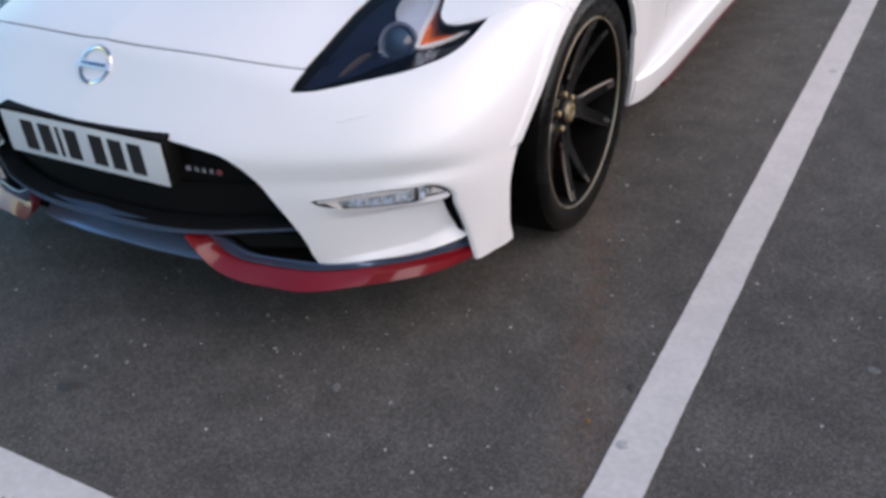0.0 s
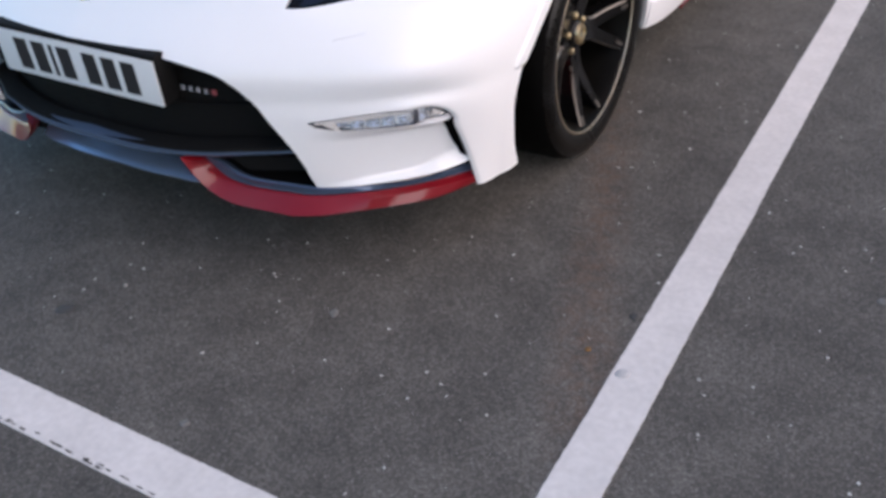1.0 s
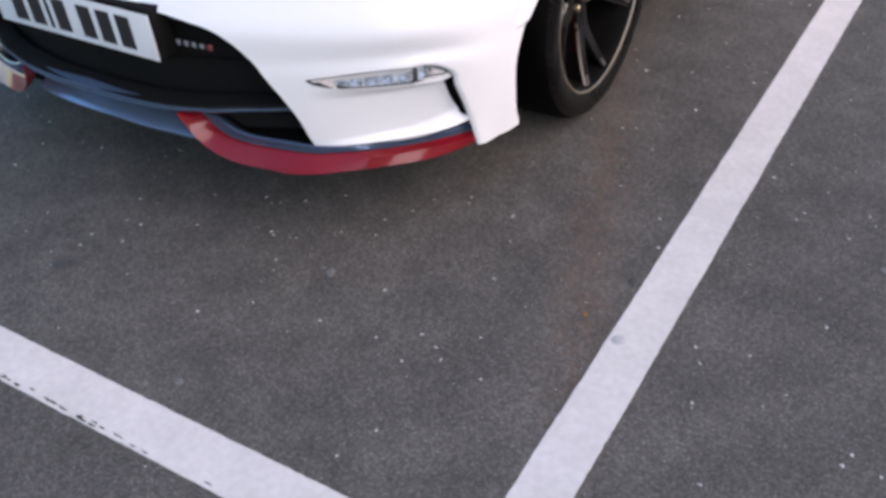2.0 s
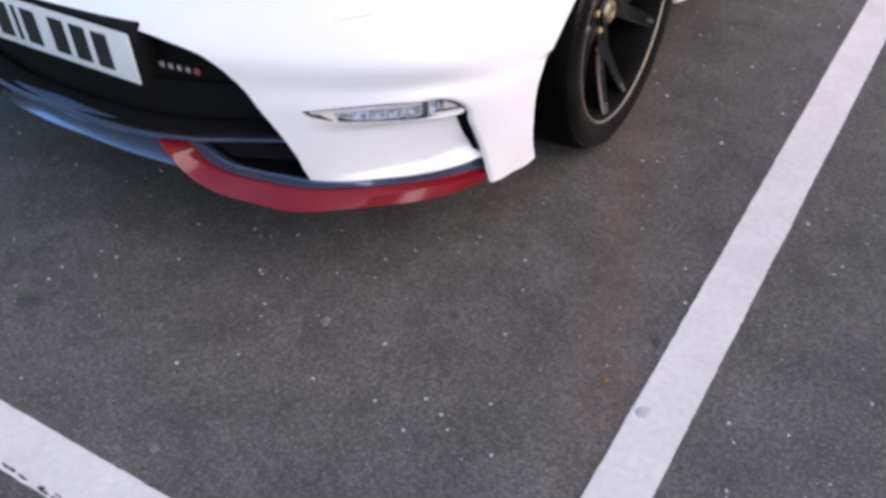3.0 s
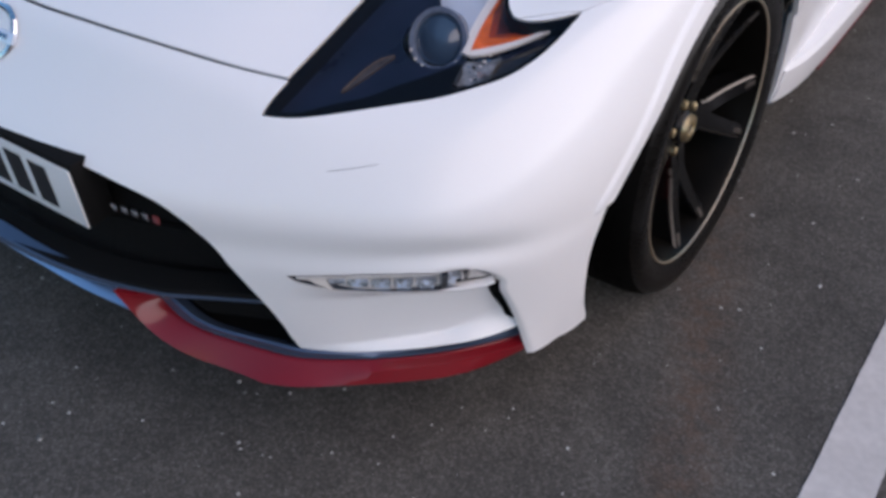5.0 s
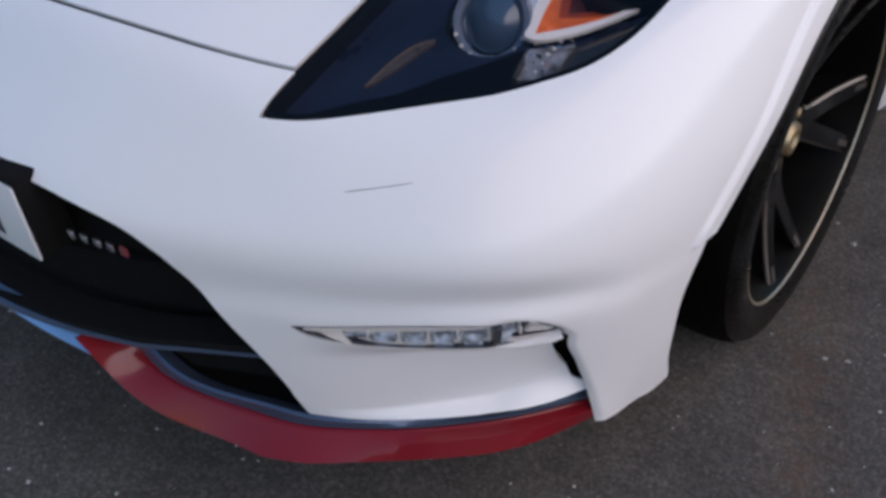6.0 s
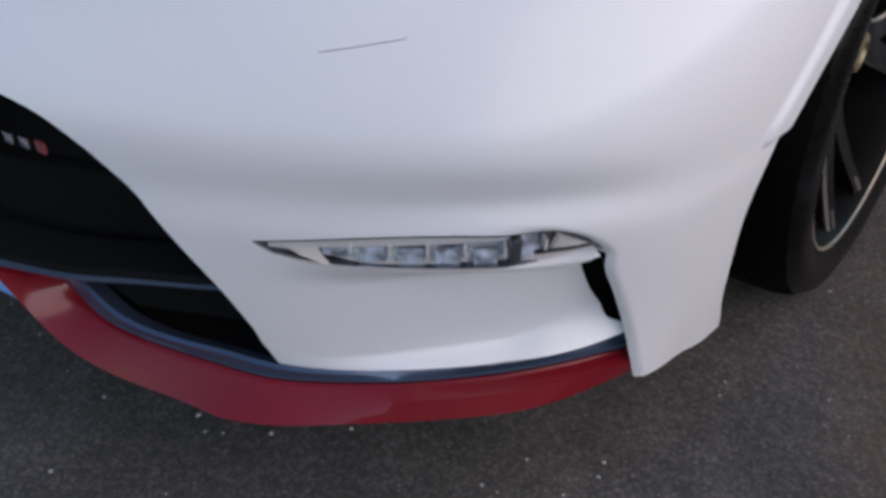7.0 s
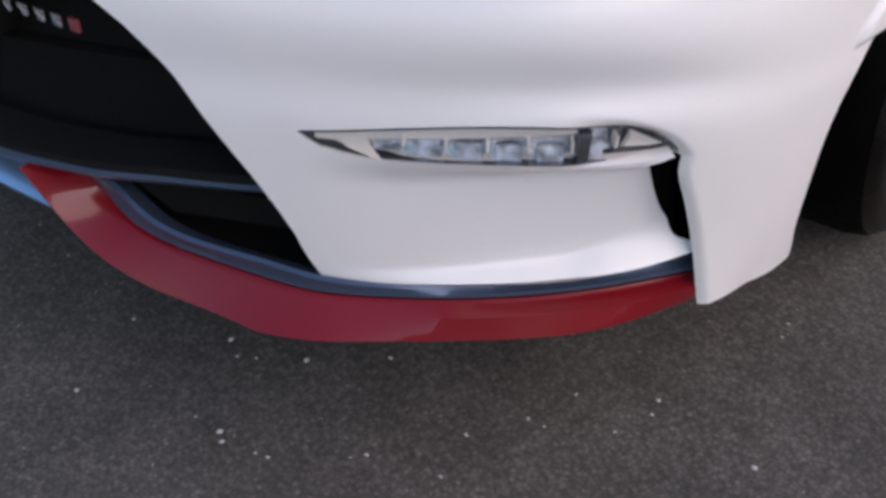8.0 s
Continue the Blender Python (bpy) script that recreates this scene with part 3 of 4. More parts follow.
def front_body():
    _, s = Sheet.of_grid(FRONT).cut(lambda p: np.maximum(inside(ARCH, p[:, YZ]), .6 - p[:, 0]))
    _, s = s.cut(zone(GRILLE, XZ, back=.35))
    lens, s = s.cut(zone(LAMP, XY, low=.6))
    lens = lens.cut(zone(LAMP, XY, -.002, low=.6))[0]
    bonnet, s = s.cut(zone(BONNET, XY, .0028, low=.6))
    bonnet = bonnet.cut(zone(BONNET, XY, -.0022, low=.6))[0]
    running, s = s.cut(zone(RUNNING, XZ, back=.4))
    _, s = s.cut(zone(UNDERCUT, XZ, back=.45))
    # wing behind the seam that runs from the lamp's corner to the arch
    def seam(p):
        x, y, z = p.T
        line = .547 + (x - .812) * np.where(x > .812, 1.9, .9)
        return np.where(z > .6, np.maximum(line - y, .66 - x - 9 * np.maximum(y - .6, 0)), .80 - y)
    wing, s = s.cut(lambda p: seam(p) - .0012)
    wing = wing.cut(lambda p: seam(p) + .0012)[0]
    cover, s = s.cut(zone(FLAP_HOLE, XZ, 0, back=.4))
    cover = cover.cut(zone(FLAP, XZ, 0, back=.4))[0]
    pocket = Sheet.of_grid(POCKET).cut(zone(POCKET_EDGE, XZ, .0012, back=.45))[0]
    half = s.join(pocket)
    half.join(half.twin()).panel("front_bumper", PAINT, car, "white painted front bumper with recessed corners", .014)
    bonnet.join(bonnet.twin()).panel("bonnet", PAINT, car, "white painted bonnet", .012)
    seal = Sheet.of_grid(FRONT).cut(zone(BONNET, XY, .008, low=.6))[0].cut(zone(BONNET, XY, -.006, low=.6))[1].moved(.007)
    seal.join(seal.twin()).panel("bonnet_seal", BLACK, car, "black rubber bonnet seal", 0)
    for sheet in (wing, wing.twin()):
        sheet.panel("front_wing", PAINT, car, "white painted front wing with flared arch", .012)
    for sheet in (cover, cover.twin()):
        sheet.panel("washer_cover", PAINT, car, "small white headlamp washer cover", .006)
    return lens, running


LENS, RUNNING_LENS = front_body()


def headlamp(lens, flip):
    """A swept-back lamp: clear cover, dark rim, smoked housing, projector, reflector, amber turn signal."""
    turn = (lambda s: s.twin()) if flip else (lambda s: s)
    rim, _ = lens.cut(lambda p: np.minimum(-.006 - inside(LAMP, p[:, XY]), inside(BAND, p[:, XY])))
    cover = turn(lens).panel("headlight", GLASS, car, "swept-back headlight with clear cover and amber corner", 0)
    cover.visible_shadow = False
    turn(rim.moved(.002)).panel("rim", BLACK_GLOSS, cover, "gloss black lamp rim", .034)
    inner = lens.moved(.034)
    spot = np.array([(.634 + .051 * math.cos(a), .420 + .049 * math.sin(a)) for a in np.linspace(0, 2 * math.pi, 48, endpoint=False)])
    well, inner = inner.cut(zone(spot, XY))
    turn(well.moved(.03)).panel("well", BLACK, cover, "dark projector well", 0)
    amber = outline([(.6955, .4215), (.686, .464), (.680, .507), (.672, .56), (.645, .63)], [(.645, .63), (.668, .62), (.690, .545), (.694, .515), (.713, .494), (.737, .497), (.783, .5395)], [(.783, .5395), (.7475, .4765), (.6955, .4215)])
    chrome = outline([(.687, .413), (.677, .446), (.669, .492), (.660, .549), (.633, .63)], [(.633, .63), (.645, .63)], [(.645, .63), (.672, .56), (.680, .507), (.686, .464), (.6955, .4215)],
                     [(.6955, .4215), (.7475, .4765), (.783, .5395)], [(.783, .5395), (.792, .546)], [(.792, .546), (.753, .4725), (.702, .4165), (.687, .413)])
    bowl = outline([(.683, .409), (.650, .43), (.612, .468), (.585, .51), (.578, .57), (.59, .65)], [(.59, .65), (.633, .63)], [(.633, .63), (.660, .549), (.669, .492), (.677, .446), (.683, .409)])
    side = outline([(.700, .362), (.698, .407)], [(.698, .407), (.736, .437), (.758, .472), (.780, .508)], [(.780, .508), (.773, .463), (.760, .416), (.723, .379), (.700, .362)])
    fin = outline([(.568, .268), (.572, .30), (.584, .345), (.602, .366)], [(.602, .366), (.592, .335), (.581, .298), (.568, .268)])
    f, inner = inner.cut(zone(fin, XY))
    a, inner = inner.cut(zone(amber, XY))
    c, inner = inner.cut(zone(chrome, XY))
    b, inner = inner.cut(zone(bowl, XY))
    d, inner = inner.cut(zone(side, XY))
    # the fin's lit edge, put in as a paler strip
    ridge = curve([(.568, .268), (.572, .30), (.584, .345), (.602, .366)], 60)
    bright, f = f.cut(lambda p: np.array([np.hypot(*(ridge - q).T).min() for q in p[:, XY]]) - .0022)
    turn(bright.moved(-.006)).panel("fin_edge", LIT_FIN_EDGE, cover, "edge of the inner fin, coloured as lit", .005)
    turn(f.moved(-.004)).panel("fin", FIN, cover, "smoked inner fin", .004)
    turn(inner).panel("housing", LAMP_DARK, cover, "smoked dark housing", .01)
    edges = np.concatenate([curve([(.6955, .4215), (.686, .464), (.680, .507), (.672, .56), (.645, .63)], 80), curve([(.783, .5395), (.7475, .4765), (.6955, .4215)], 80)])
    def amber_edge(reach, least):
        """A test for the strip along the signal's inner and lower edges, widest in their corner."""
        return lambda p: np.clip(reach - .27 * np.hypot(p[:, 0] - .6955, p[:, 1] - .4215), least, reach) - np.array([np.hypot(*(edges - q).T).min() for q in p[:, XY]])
    # the lens's fade from lit to dark, put into three amber tones
    dim_tip, a = a.cut(amber_edge(.038, .009))
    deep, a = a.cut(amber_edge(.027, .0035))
    turn(deep.moved(-.008)).panel("signal_middle", DIM_AMBER, cover, "amber signal middle, coloured as half shaded", .008)
    turn(dim_tip.moved(-.004)).panel("signal_tip", SHADED_AMBER, cover, "amber signal tip, coloured as shaded", .008)
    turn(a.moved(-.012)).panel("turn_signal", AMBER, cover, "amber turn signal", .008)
    turn(c.moved(-.015)).panel("trim", BRIGHT, cover, "chrome boomerang trim", .006)
    turn(b.moved(-.014)).panel("reflector", SATIN, cover, "satin reflector bowl", .01)
    d, shade = d.cut(lambda p: p[:, 0] - .738)
    turn(shade.moved(.002)).panel("side_lamp_end", SMOKE, cover, "dark smoked side lamp end", .008)
    turn(d.moved(-.008)).panel("side_lamp", FACETS, cover, "faceted clear side lamp", .008)
    rng = np.random.default_rng(5)
    for k in range(30):
        x, y = .702 + .0062 * (k % 6) + rng.uniform(-.002, .002), .376 + .0125 * (k // 6) + .0035 * (k % 6) + rng.uniform(-.002, .002)
        at = d.p[((d.p[:, XY] - (x, y)) ** 2).sum(1).argmin()]
        gem = bmesh.new()
        size = rng.uniform(.0012, .0034) * (1.25 - .35 * abs(k % 6 - 2.5))
        bmesh.ops.create_cube(gem, size=1, matrix=Matrix.Translation(Vector(at) + Vector((0, -.004, .007))) @ pose(0, 0, 0, 35 * k, 25 * k, 50 * k) @ Matrix.Diagonal((size * 2.6, size * 1.2, size, 1)))
        part("crystal", mirrored(gem) if flip else gem, CHROME if k % 3 else BRIGHT, cover, smooth=False)
    # projector eye
    face = look((.634, .428, .676), (.74, -.50, 1.20))
    for name, profile, mat, label in (
            ("projector_ring", [(.030, -.03), (.047, -.02), (.0495, .002), (.048, .006), (.041, .005), (.038, -.006)], RING, "pale projector ring"),
            ("projector_eye", [(.038, -.006), (.0375, .001), (.036, .003), (.034, .001), (.030, .004), (.022, .010), (.010, .014), (.0005, .015)], EYE_GLASS, "dark glass projector eye")):
        bm = lathe(profile, 40, (0, 0, 0))
        bmesh.ops.transform(bm, matrix=face @ pose(0, 0, 0, 0, 90, 0), verts=bm.verts)
        part(name, mirrored(bm) if flip else bm, mat, cover, label)
    for k in range(8):
        bead = bmesh.new()
        t = radians(195 + 19 * k)
        bmesh.ops.create_icosphere(bead, subdivisions=1, radius=.0030, matrix=face @ pose(.0462 * math.cos(t), .0455 * math.sin(t), -.0065))
        part("bead", mirrored(bead) if flip else bead, BRIGHT, cover, "bright ring bead")


headlamp(LENS, False)
headlamp(LENS, True)


def surface_at(x, z, depth=0.0, grid=None):
    """The place and normal of the front body at a width and height."""
    g = FRONT[:, :, :] if grid is None else grid
    d = (g[..., 0] - x) ** 2 + (g[..., 2] - z) ** 2 + (g[..., 1] > .45) * 1.0
    i, j = np.unravel_index(d.argmin(), d.shape)
    n = grid_normals[i, j]
    # slide in the tangent plane to the exact spot
    t1, t2 = g[i, j + 1] - g[i, j], g[i + 1, j] - g[i, j]
    a = np.linalg.solve(np.array([[t1[0], t2[0]], [t1[2], t2[2]]]), np.array([x - g[i, j][0], z - g[i, j][2]]))
    return g[i, j] + a[0] * t1 + a[1] * t2 - n * depth, n


def running_light(lens, flip):
    """A slim strip lamp: clear cover, dark bezel, chrome bed, six cells parted by ribs."""
    turn = (lambda s: s.twin()) if flip else (lambda s: s)
    cover = turn(lens).panel("running_light", GLASS, car, "slim clear daytime running light strip", 0)
    cover.visible_shadow = False
    bezel, core = lens.cut(lambda p: np.minimum(-.0028 - inside(RUNNING, p[:, XZ]), np.minimum(np.minimum(p[:, 0] - .582, .817 - p[:, 0]), np.maximum(p[:, 0] - .627, p[:, 2] - .3990 + .50 * np.maximum(p[:, 0] - .598, 0)))))
    turn(bezel.moved(.0012)).panel("bezel", GUNMETAL, cover, "dark silver bezel", .010)
    # bright frame: a bar along the top and a wedge at the inner end
    def frame_zone(p):
        x, z = p[:, 0], p[:, 2]
        top = .404 + .024 * np.clip((x - .569) / .216, 0, 1) ** .75
        return np.maximum(np.minimum(top - .0085 - z, x - .620 - .5 * (.410 - z)), x - .786)
    bar, core = core.cut(frame_zone)
    # the frame leans back towards its top; normals bent further up to brighten it
    lean = np.clip(bar.p[:, 2] - .395, 0, .04)
    bar = Sheet(bar.p - bar.n * (.22 * lean)[:, None], bar.n + np.array([0, 0, 1.1]), bar.t)
    turn(bar.moved(.0012)).panel("frame", BRIGHT, cover, "bright chrome frame", .008)
    stops = (.600, .651, .683, .7126, .741, .7695, .793, .830)
    for k, (x0, x1) in enumerate(zip(stops, stops[1:])):
        cell, core = core.cut(lambda p: p[:, 0] - x1)
        cell = cell.moved(.008)
        middle = (x0 + x1) / 2
        bulge = .006 * np.clip(1 - ((cell.p[:, 0] - middle) / (x1 - x0) * 2) ** 2, 0, 1)
        # cell normals are bent upwards too, for a brighter look
        cell = Sheet(cell.p + cell.n * bulge[:, None] * (-1 if k < 6 else .5) - cell.n * (.25 * np.clip(cell.p[:, 2] - .385, 0, .04))[:, None], cell.n + np.array([0, 0, .5]), cell.t)
        turn(cell).panel("led_cell", LED_SILVER if k != 6 else GUNMETAL, cover, "dark end cell" if k == 6 else "", .006)
        here, n = surface_at(middle, .398, .009)
        beyond, _ = surface_at(middle + .01, .398, .009)
        right, out = Vector(beyond - here).normalized(), Vector(n)
        up = out.cross(right).normalized()
        up = up if up.z > 0 else -up
        m = Matrix((right, up, right.cross(up))).transposed().to_4x4()
        if k < 6:
            m.translation = Vector(here) if k else Vector(surface_at(.637, .397, .009)[0])
            lens_bit = box_bm(((x1 - x0) * .80 if k else .026, .017 if k else .014, .006), (0, -.004 if k else 0, 0), bevel=.0025)
            bmesh.ops.transform(lens_bit, matrix=m, verts=lens_bit.verts)
            part("led_lens", mirrored(lens_bit) if flip else lens_bit, LED_LENS, cover)
            m.translation = Vector(surface_at(x1, .403, .006)[0])
            rib = box_bm((.0030, .013, .010), (0, .002, 0), bevel=.0012)
            bmesh.ops.transform(rib, matrix=m, verts=rib.verts)
            part("rib", mirrored(rib) if flip else rib, BRIGHT, cover)
            if k == 5:
                m.translation = Vector(surface_at(.7755, .404, .004)[0])
                block = box_bm((.0105, .033, .009), bevel=.001)
                bmesh.ops.transform(block, matrix=m, verts=block.verts)
                part("divider", mirrored(block) if flip else block, GUNMETAL, cover, "dark divider")
        else:
            m.translation = Vector(surface_at(.807, .402, .005)[0])
            wedge = bmesh.new()
            v = [wedge.verts.new(q) for q in ((-.018, -.009, 0), (.018, -.007, 0), (-.012, .010, 0), (-.015, -.006, .004), (.006, -.005, .004), (-.011, .006, .004))]
            for q in ((0, 1, 4, 3), (1, 2, 5, 4), (2, 0, 3, 5), (3, 4, 5)):
                wedge.faces.new([v[e] for e in q])
            bmesh.ops.recalc_face_normals(wedge, faces=wedge.faces[:])
            bmesh.ops.transform(wedge, matrix=m, verts=wedge.verts)
            part("end_reflector", mirrored(wedge) if flip else wedge, BRIGHT, cover, "bright end wedge", smooth=False)


running_light(RUNNING_LENS, False)
running_light(RUNNING_LENS, True)


def both_sides(name, bm, mat, label, parent=None):
    twin = mirrored(bm)
    return part(name, bm, mat, parent or car, label), part(name, twin, mat, parent or car, label)


def lower_lip():
    """The red lip, the dark strip above it, the blade across the grille and the tray under it."""
    low = np.concatenate([curve([(.835, .372, .172), (.786, .279, .171), (.733, .219, .172), (.671, .169, .170), (.617, .128, .169), (.566, .092, .168), (.512, .068, .167)], 55)[:-1],
                          curve([(.512, .068, .167), (.448, .056, .171), (.387, .0395, .178), (.3295, .022, .2045), (.287, .013, .246), (.263, .001, .301)], 36)])
    top = curve([(.833, .386, .199), (.771, .297, .202), (.713, .236, .202), (.662, .189, .204), (.611, .153, .204), (.550, .1175, .204), (.4985, .0985, .2075), (.437, .080, .213),
                 (.368, .0605, .2255), (.3235, .057, .243), (.300, .056, .2625), (.2935, .043, .285)], 90)
    # the upper edge, taken square across from the lower one
    over = low[:, 0] + .029 * ((.835 - low[:, 0]) / .569) ** 2
    crest = np.stack([np.interp(-over, -top[:, 0], top[:, k]) for k in range(3)], 1)
    even = np.stack([np.convolve(np.pad(low[:, k], 8, "edge"), np.ones(17) / 17, "valid") for k in range(3)], 1)
    # flat leaning face towards the middle, upright face towards the wheel
    out = np.gradient(low, axis=0)
    out = np.stack([out[:, 1], -out[:, 0], 0 * out[:, 0]], 1)
    out = out / np.linalg.norm(out, axis=1, keepdims=True) * (1 if out[5, 0] > 0 else -1)
    upright = step(low[:, 0], .585, .70)[:, None]
    body = even + (crest - even) * (.55 + .24 * upright) + out * (.0005 + .0115 * upright)
    foot, head = low + (0, -.0005, .002), crest + (0, -.001, -.002)
    both_sides("lip", sweep([low + (0, .03, .006), low + (0, .004, -.001), foot, foot + (body - foot) * .1, body, body + (head - body) * .85, head, crest + (0, .003, 0), crest + (0, .020, -.004)]), RED, "glossy red front lip")
    strip = top + np.array([0, .003, .003])
    up = curve([(.829, .404, .215), (.773, .314, .2135), (.716, .252, .2125), (.665, .203, .2155), (.618, .162, .2215), (.559, .124, .2265), (.507, .1025, .234), (.4465, .077, .2435),
                (.376, .060, .258), (.3275, .058, .280), (.304, .050, .291), (.297, .044, .316)], 90)
    back = np.array([0, .022, -.012])
    both_sides("lip_strip", sweep([strip + back, strip, strip + (0, .001, .004), up + (0, -.002, -.003), up + (0, .002, 0), up + back]), STRIP, "navy satin strip above the lip")
    edge = curve([(0, -.030, .323), (.13, -.022, .320), (.25, .001, .317), (.31, .018, .319), (.36, .033, .322), (.40, .053, .323), (.44, .076, .322), (.485, .100, .322), (.525, .122, .323)], 50)
    edge = np.concatenate([edge[::-1] * (-1, 1, 1), edge[1:]])
    part("grille_blade", sweep([edge + (0, .005, -.012), edge + (0, 0, -.006), edge, edge + (0, .004, .005), edge + (0, .05, .012), edge + (0, .05, -.012)]), BLACK, car, "black blade across the grille")
    broad = np.clip(1 - abs(edge[:, :1]) / .46, 0, 1)
    part("blade_edge", sweep([edge + (0, .003, -.0125), edge + (0, -.0025, -.0065), edge + (0, -.0015, -.002) + broad * (0, .001, .006), edge + (0, .004, -.003) + broad * (0, .020, .0155)]), STRIP, car, "navy satin edge of the grille blade")
    front = curve([(0, .024, .219), (.12, .026, .217), (.203, .033, .2165), (.242, .039, .2145), (.285, .048, .217)], 24)
    front = np.concatenate([front[::-1] * (-1, 1, 1), front[1:]])
    part("tray", sweep([front + (0, .004, -.008), front + (0, 0, -.003), front, front + (0, .004, .003), front + (0, .034, .026), front + (0, .05, .026), front + (0, .05, -.008)]), SILVER, car, "silver tray under the grille")


lower_lip()


def grille():
    """The dark opening: a set-back panel, two folds and slats across it, and dark ducts behind the corners."""
    deep = Sheet.of_grid(FRONT).cut(zone(GRILLE, XZ, .03, back=.35))[0].moved(.075)
    deep.join(deep.twin()).panel("grille_panel", BLACK, car, "black grille insert", 0)
    for z in (.425,):
        rail = np.array([surface_at(x, z, .066)[0] for x in np.linspace(0.001, .455 + (.475 - z) * .35, 24)])
        rail = np.concatenate([rail[::-1] * (-1, 1, 1), rail[1:]])
        part("slat", sweep([rail + (0, 0, -.004), rail + (0, -.010, -.002), rail + (0, -.010, .002), rail + (0, 0, .004)]), BLACK, car)
    # slanting inner panels over the low corner openings
    for side in (1, -1):
        a = [surface_at(x, z, .035)[0] for x, z in ((.36, .30), (.52, .285), (.545, .245), (.40, .245))]
        b = [p + np.array([0, .02, 0]) for p in a]
        bm = bmesh.new()
        v = [bm.verts.new((p[0] * side, p[1], p[2])) for p in a + b]
        for f in ((0, 1, 2, 3), (7, 6, 5, 4), (0, 4, 5, 1), (1, 5, 6, 2), (2, 6, 7, 3), (3, 7, 4, 0)):
            bm.faces.new([v[i] for i in f])
        bmesh.ops.recalc_face_normals(bm, faces=bm.faces[:])
        part("duct_panel", bm, BLACK, car, "matt black duct panel")
        wall = Sheet.of_grid(FRONT).cut(lambda p: np.maximum(np.maximum(.70 - p[:, 0], p[:, 2] - .50), p[:, 1] - .47))[0].moved(.058)
        (wall if side > 0 else wall.twin()).panel("duct_back", BLACK, car, "matt black duct lining", 0)
    low = curve([(.79, .50, .185), (.74, .32, .185), (.62, .19, .188), (.50, .128, .190), (.40, .094, .198), (.30, .076, .212), (.15, .068, .212), (0, .062, .212)], 36)
    low = np.concatenate([low, low[::-1][1:] * (-1, 1, 1)])
    aft = np.stack([low[:, 0], np.full(len(low), .62), np.full(len(low), .185)], 1)
    bm = sweep([low, low + (0, 0, .02), aft + (0, 0, .02), aft])
    part("undertray", bm, BLACK, car, "matt black undertray")


grille()


def number_plate():
    """A flat plate on a black plinth, its characters plain bars."""
    tilt = pose(0, -.004, .4895, 2.5, 0, 0)
    plinth = box_bm((.532, .050, .121), (0, .0268, .006), .004)
    bmesh.ops.transform(plinth, matrix=tilt, verts=plinth.verts)
    plate = part("number_plate", box_bm((.52, .0035, .111), (0, 0, 0), .0012, None), PLATE_WHITE, car, "white number plate with black bars on a plinth")
    plate.matrix_basis = tilt
    p = part("plinth", plinth, BLACK, car, "black plate plinth")
    x = -.201
    for width in (.05, .05, .014, .05, 0, .05, .05, .05):
        if width:
            part("bar", box_bm((width * .86, .001, .079), (x + width / 2, -.0022, 0)), PLATE_BLACK, plate)
            x += width + .011
        else:
            x += .022
    part("small_print", box_bm((.11, .001, .0055), (.01, -.0022, -.0485)), BADGE_FILL, plate)
    return p


number_plate()


def badges():
    spot, n = surface_at(.0005, .657)
    n = Vector((0, n[1], n[2])).normalized()
    m = look(Vector((0, spot[1], spot[2])) + n * .001, Vector((0, spot[1], spot[2])) - n)
    ring = lathe([(.038, 0), (.039, .004), (.0435, .006), (.048, .004), (.0495, 0)], 48, (0, 0, 0))
    bmesh.ops.transform(ring, matrix=m @ pose(0, 0, 0, 0, -90, 0), verts=ring.verts)
    badge = part("badge", ring, CHROME, car, "round silver badge with a cross bar")
    bar = box_bm((.106, .019, .008), (0, 0, .003), .002)
    bmesh.ops.transform(bar, matrix=m, verts=bar.verts)
    part("cross_bar", bar, BADGE_FILL, badge)
    inset = box_bm((.078, .008, .002), (0, 0, .007), .0006)
    bmesh.ops.transform(inset, matrix=m, verts=inset.verts)
    part("lettering_bar", inset, GUNMETAL, badge)
    # small maker's mark on the grille, five plain tabs, the last one red
    for k in range(5):
        tab = box_bm((.0125, .004, .0120), (.3063 + .0173 * k, .022 + .005 * k, .4815 - .00225 * k), .001)
        part("mark_tab", tab, RED_TAB if k == 4 else CHROME, car, "small red tab" if k == 4 else "small silver tab")


badges()


